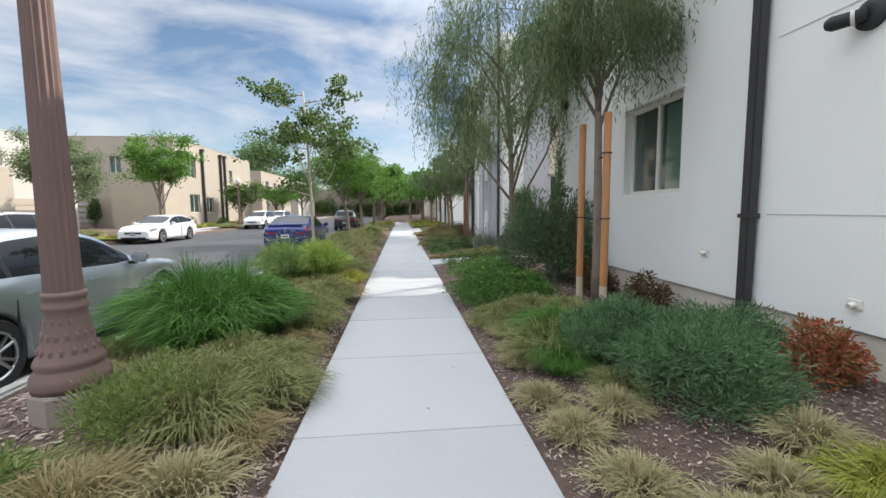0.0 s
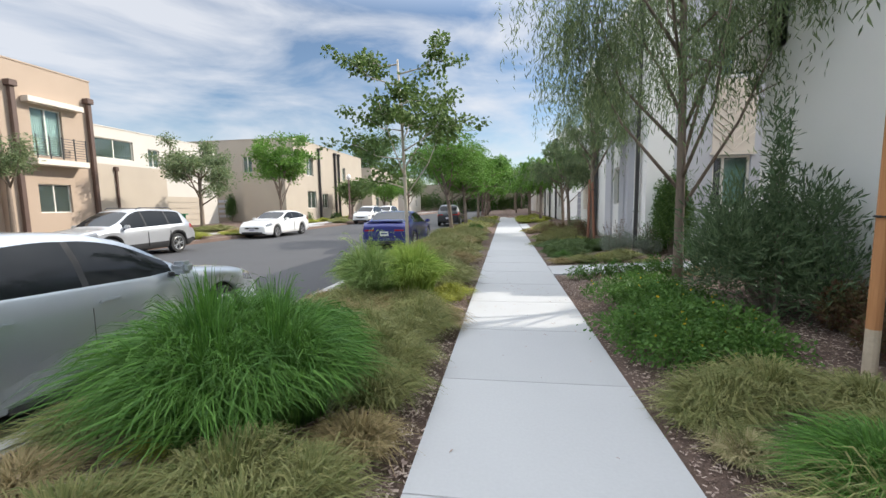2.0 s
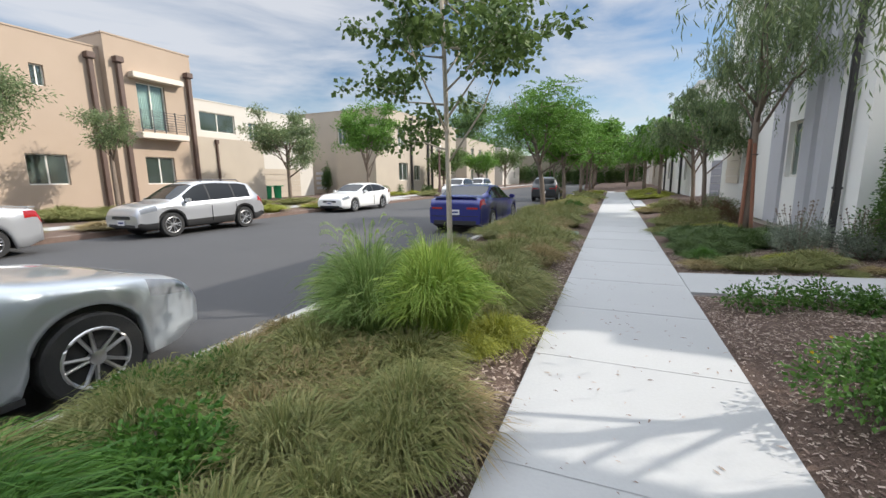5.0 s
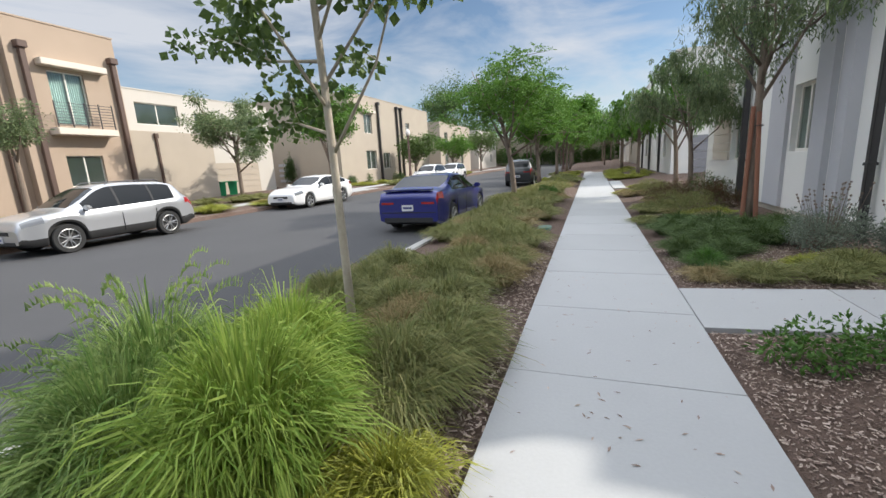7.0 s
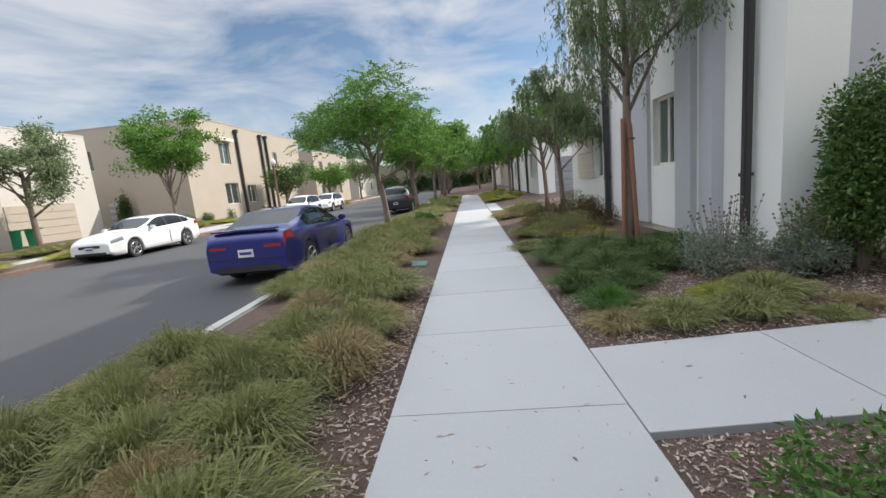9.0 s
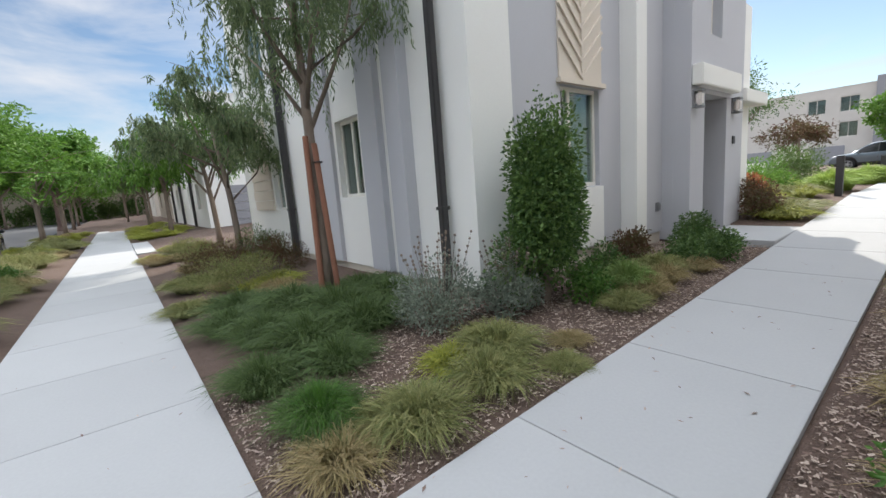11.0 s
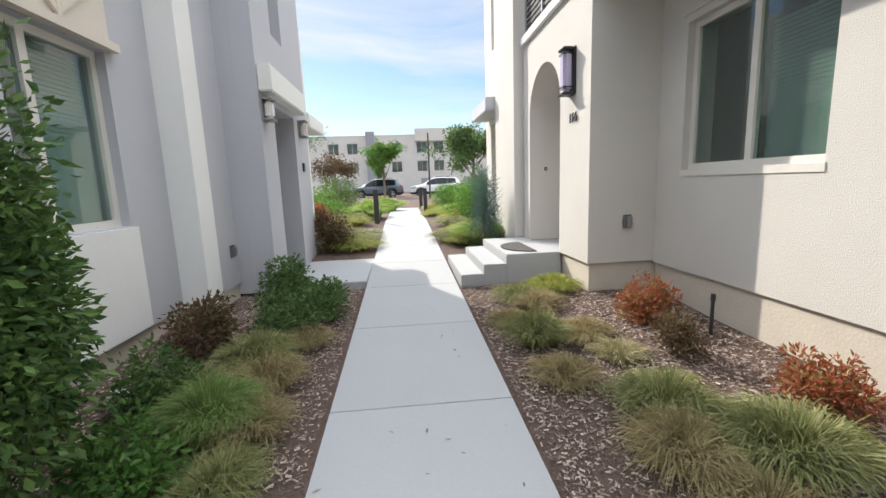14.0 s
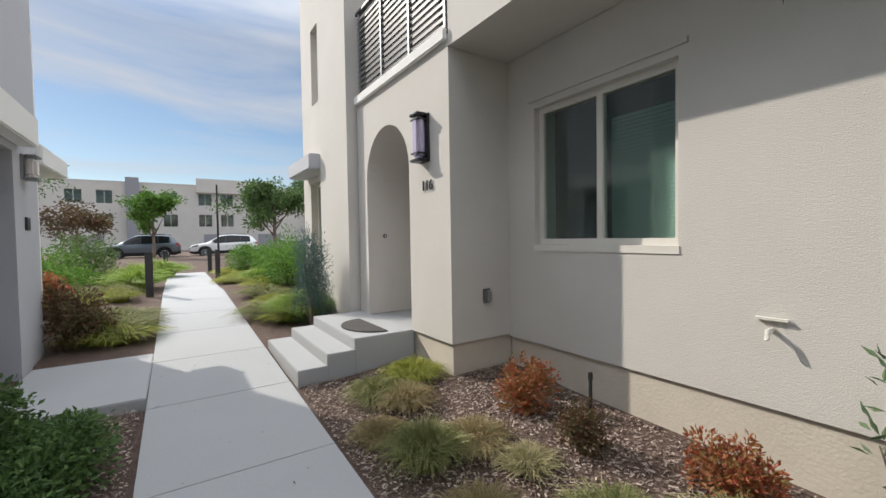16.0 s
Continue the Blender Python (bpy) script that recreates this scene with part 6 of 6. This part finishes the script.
# ---- street furniture and clutter ----
def street_lamp(x, y, tall, label, near=True):
    e = thing("street_lamp", x, y, bed(x, y) - 0.05 if near else 0.0, label, "street lamp")
    part("footing", lathe(bmesh.new(), [(0.24, 0), (0.24, 0.24), (0.23, 0.26)], 8), M_POSTBASE, e)
    part("base", lathe(bmesh.new(), [(0.221, 0.261), (0.229, 0.30), (0.224, 0.36), (0.198, 0.40), (0.193, 0.42), (0.203, 0.44), (0.193, 0.47), (0.166, 0.52), (0.143, 0.62), (0.128, 0.74), (0.120, 0.80), (0.130, 0.82), (0.130, 0.845), (0.120, 0.86), (0.120, 0.89), (0.128, 0.905), (0.128, 0.925), (0.117, 0.94)], 32), M_POST, e, "moulded flared lamp base", smooth=True)
    bm = bmesh.new()
    for k in range(16):
        for j in range(3):
            a, zz = 2 * math.pi * (k + 0.5 * (j % 2)) / 16, 0.53 + 0.10 * j
            rr = 0.160 - 0.017 * j - (0.008 if j else 0)
            bmesh.ops.create_icosphere(bm, subdivisions=1, radius=1.0, matrix=Matrix.Translation((rr * math.cos(a), rr * math.sin(a), zz)) @ Matrix.Diagonal((0.018, 0.018, 0.04, 1)))
    part("leaf_ornament", bm, M_POST, e)
    part("fluted_shaft", lathe(bmesh.new(), [(0.110, 0.941), (0.092, tall * 0.62), (0.08, tall)], 32, flute=0.012, flutes=16), M_POST, e)
    part("collar", lathe(bmesh.new(), [(0.12, tall + 0.001), (0.13, tall + 0.06), (0.09, tall + 0.14)], 20), M_POST, e)
    part("globe", lathe(bmesh.new(), [(0.09, tall + 0.141), (0.20, tall + 0.25), (0.22, tall + 0.42), (0.12, tall + 0.62), (0.03, tall + 0.70)], 20), M_LAMPGL, e, "pale acorn globe", smooth=True)
street_lamp(-2.33, 0.03, 4.0, "brown fluted street lamp post on a footing")
street_lamp(-15.5, 38.3, 4.0, "fluted street lamp with acorn globe across the street", False)
street_lamp(-2.9, 50.0, 4.0, "fluted street lamp far along the pavement", False)
for x, y, w, l in ((-1.08, 13.10, 0.30, 0.46), (-1.00, 12.01, 0.18, 0.26)):
    e = thing("valve_box", x, y, bed(x, y) - 0.02, "green plastic valve box lid in soil", "valve box")
    part("rim", bx(-w / 2, w / 2, -l / 2, l / 2, -0.05, 0.035, bev=0.01), M_LID, e)
    part("lid", bx(-w / 2 + 0.02, w / 2 - 0.02, -l / 2 + 0.02, l / 2 - 0.02, 0.036, 0.045), M_LID, e)
for k in range(2):
    e = thing("waste_bin", -24.6, 26.0 + 1.0 * k, 0.12, "green plastic wheeled waste bin", "waste bin", "waste bins")
    bm = bmesh.new()
    lathe(bm, [(0.34, 0.05), (0.42, 0.95)], 4)
    part("bin", bm, M_GREENPL, e)
    part("lid", bx(-0.36, 0.36, -0.36, 0.36, 0.951, 1.03, bev=0.03), M_GREENPL, e)
for x, y, h in ((14.2, 9.15, 0.95), (20.6, 8.95, 0.9), (20.9, 7.6, 0.9), (18.2, 7.55, 0.9)):
    e = thing("bollard", x, y, bed(x, y) - 0.02, "dark square path light bollard", "bollard", "path bollards")
    part("post", bx(-0.07, 0.07, -0.07, 0.07, 0, h, bev=0.01), M_DKMETAL, e)
    part("cap", bx(-0.075, 0.075, -0.075, 0.075, h + 0.001, h + 0.03, bev=0.008), M_DKMETAL, e)
for x, y in ((5.45, 5.95),):
    e = thing("sprinkler_riser", x, y, bed(x, y) - 0.02, "thin black irrigation riser in mulch", "sprinkler")
    part("riser", tube(bmesh.new(), [(0, 0, 0), (0, 0, 0.30)], [0.014, 0.014], 8), M_BLACK, e)
    part("nozzle", tube(bmesh.new(), [(0, 0, 0.301), (0, 0, 0.36)], [0.02, 0.017], 8), M_BLACK, e)
e = thing("path_light", 5.0, 10.2, bed(5.0, 10.2), "small white ground light in mulch", "light fitting")
part("housing", lathe(bmesh.new(), [(0.05, 0), (0.06, 0.10), (0.045, 0.13)], 14), M_FRAME, e)
e = thing("drain_cap", 3.38, 0.62, bed(3.38, 0.62) - 0.02, "white plastic drain cap below a downpipe", "drain")
part("cap", lathe(bmesh.new(), [(0.06, 0), (0.06, 0.12), (0.05, 0.14)], 14), M_FRAME, e)
part("court_lamp_pole", tube(bmesh.new(), [(31, 6.5, 0.45), (31, 6.5, 5.0)], [0.06, 0.05], 8), M_DKMETAL, tagged(thing("court_lamp", 0, 0, 0, "thin dark court lamp pole", "street lamp"), kind=""))
part("low_wall", bx(18.5, 21, 12.2, 12.45, 0.4, 1.4), M_WHITE, tagged(thing("garden_wall", 0, 0, 0, "low white garden wall beside the beds", "wall"), kind=""))

# ---- loose cover: wood chips and fallen leaves ----
V, F = [], []
r = random.Random(33)
def scatter(n, x0, x1, y0, y1, lo, hi):
    for _ in range(n):
        x, y = r.uniform(x0, x1), r.uniform(y0, y1)
        if any(a - 0.02 < x < b + 0.02 and c - 0.02 < y < d + 0.02 for a, b, c, d in (SIDEWALK, PATH2, PAD)):
            continue
        z, L, a = bed(x, y) + r.uniform(0.004, 0.016), r.uniform(lo, hi), r.uniform(0, 6.28)
        w, tl = L * r.uniform(0.12, 0.4), r.uniform(-0.35, 0.35) * L
        c, s = math.cos(a), math.sin(a)
        k = len(V)
        V.extend([(x - c * L / 2 + s * w / 2, y - s * L / 2 - c * w / 2, z), (x + c * L / 2 + s * w / 2, y + s * L / 2 - c * w / 2, z + tl * 0.4), (x + c * L / 2 - s * w / 2, y + s * L / 2 + c * w / 2, z + tl * 0.4 + 0.004), (x - c * L / 2 - s * w / 2, y - s * L / 2 + c * w / 2, z + 0.004)])
        F.append((k, k + 1, k + 2, k + 3))
scatter(26000, 0.84, 3.5, -2.6, 5.7, 0.010, 0.034)
scatter(14000, 0.84, 4.0, 5.7, 7.8, 0.010, 0.034)
scatter(20000, 3.8, 7.5, 5.72, 7.8, 0.010, 0.034)
scatter(30000, 0.84, 7.7, 8.92, 11.0, 0.010, 0.034)
scatter(16000, -1.6, -0.68, -2.6, 12, 0.015, 0.05)
scatter(10000, -3.1, -1.6, -2.6, 8, 0.02, 0.06)
tagged(rawmesh("wood_chip_cover", V, F, M_CHIP), "loose brown wood chip mulch", "mulch", kind="stuff")
V, F = [], []
for _ in range(260):
    if r.random() < 0.75:
        x, y, z = r.uniform(-0.66, 0.82), r.uniform(3.5, 9.5) if r.random() < 0.7 else r.uniform(-2, 16), 0.003
    else:
        x, y = r.uniform(1, 9), r.uniform(7.8, 8.9)
        z = G(x) + 0.004
    L, a = r.uniform(0.02, 0.06), r.uniform(0, 6.28)
    w = L * 0.14
    c, s = math.cos(a), math.sin(a)
    k = len(V)
    V += [(x - c * L / 2, y - s * L / 2, z), (x + s * w, y - c * w, z + 0.004), (x + c * L / 2, y + s * L / 2, z + 0.002), (x - s * w, y + c * w, z + 0.003)]
    F.append((k, k + 1, k + 2, k + 3))
tagged(rawmesh("fallen_leaves", V, F, M_CHIP), "dry fallen leaves scattered on concrete", "leaves", kind="stuff")
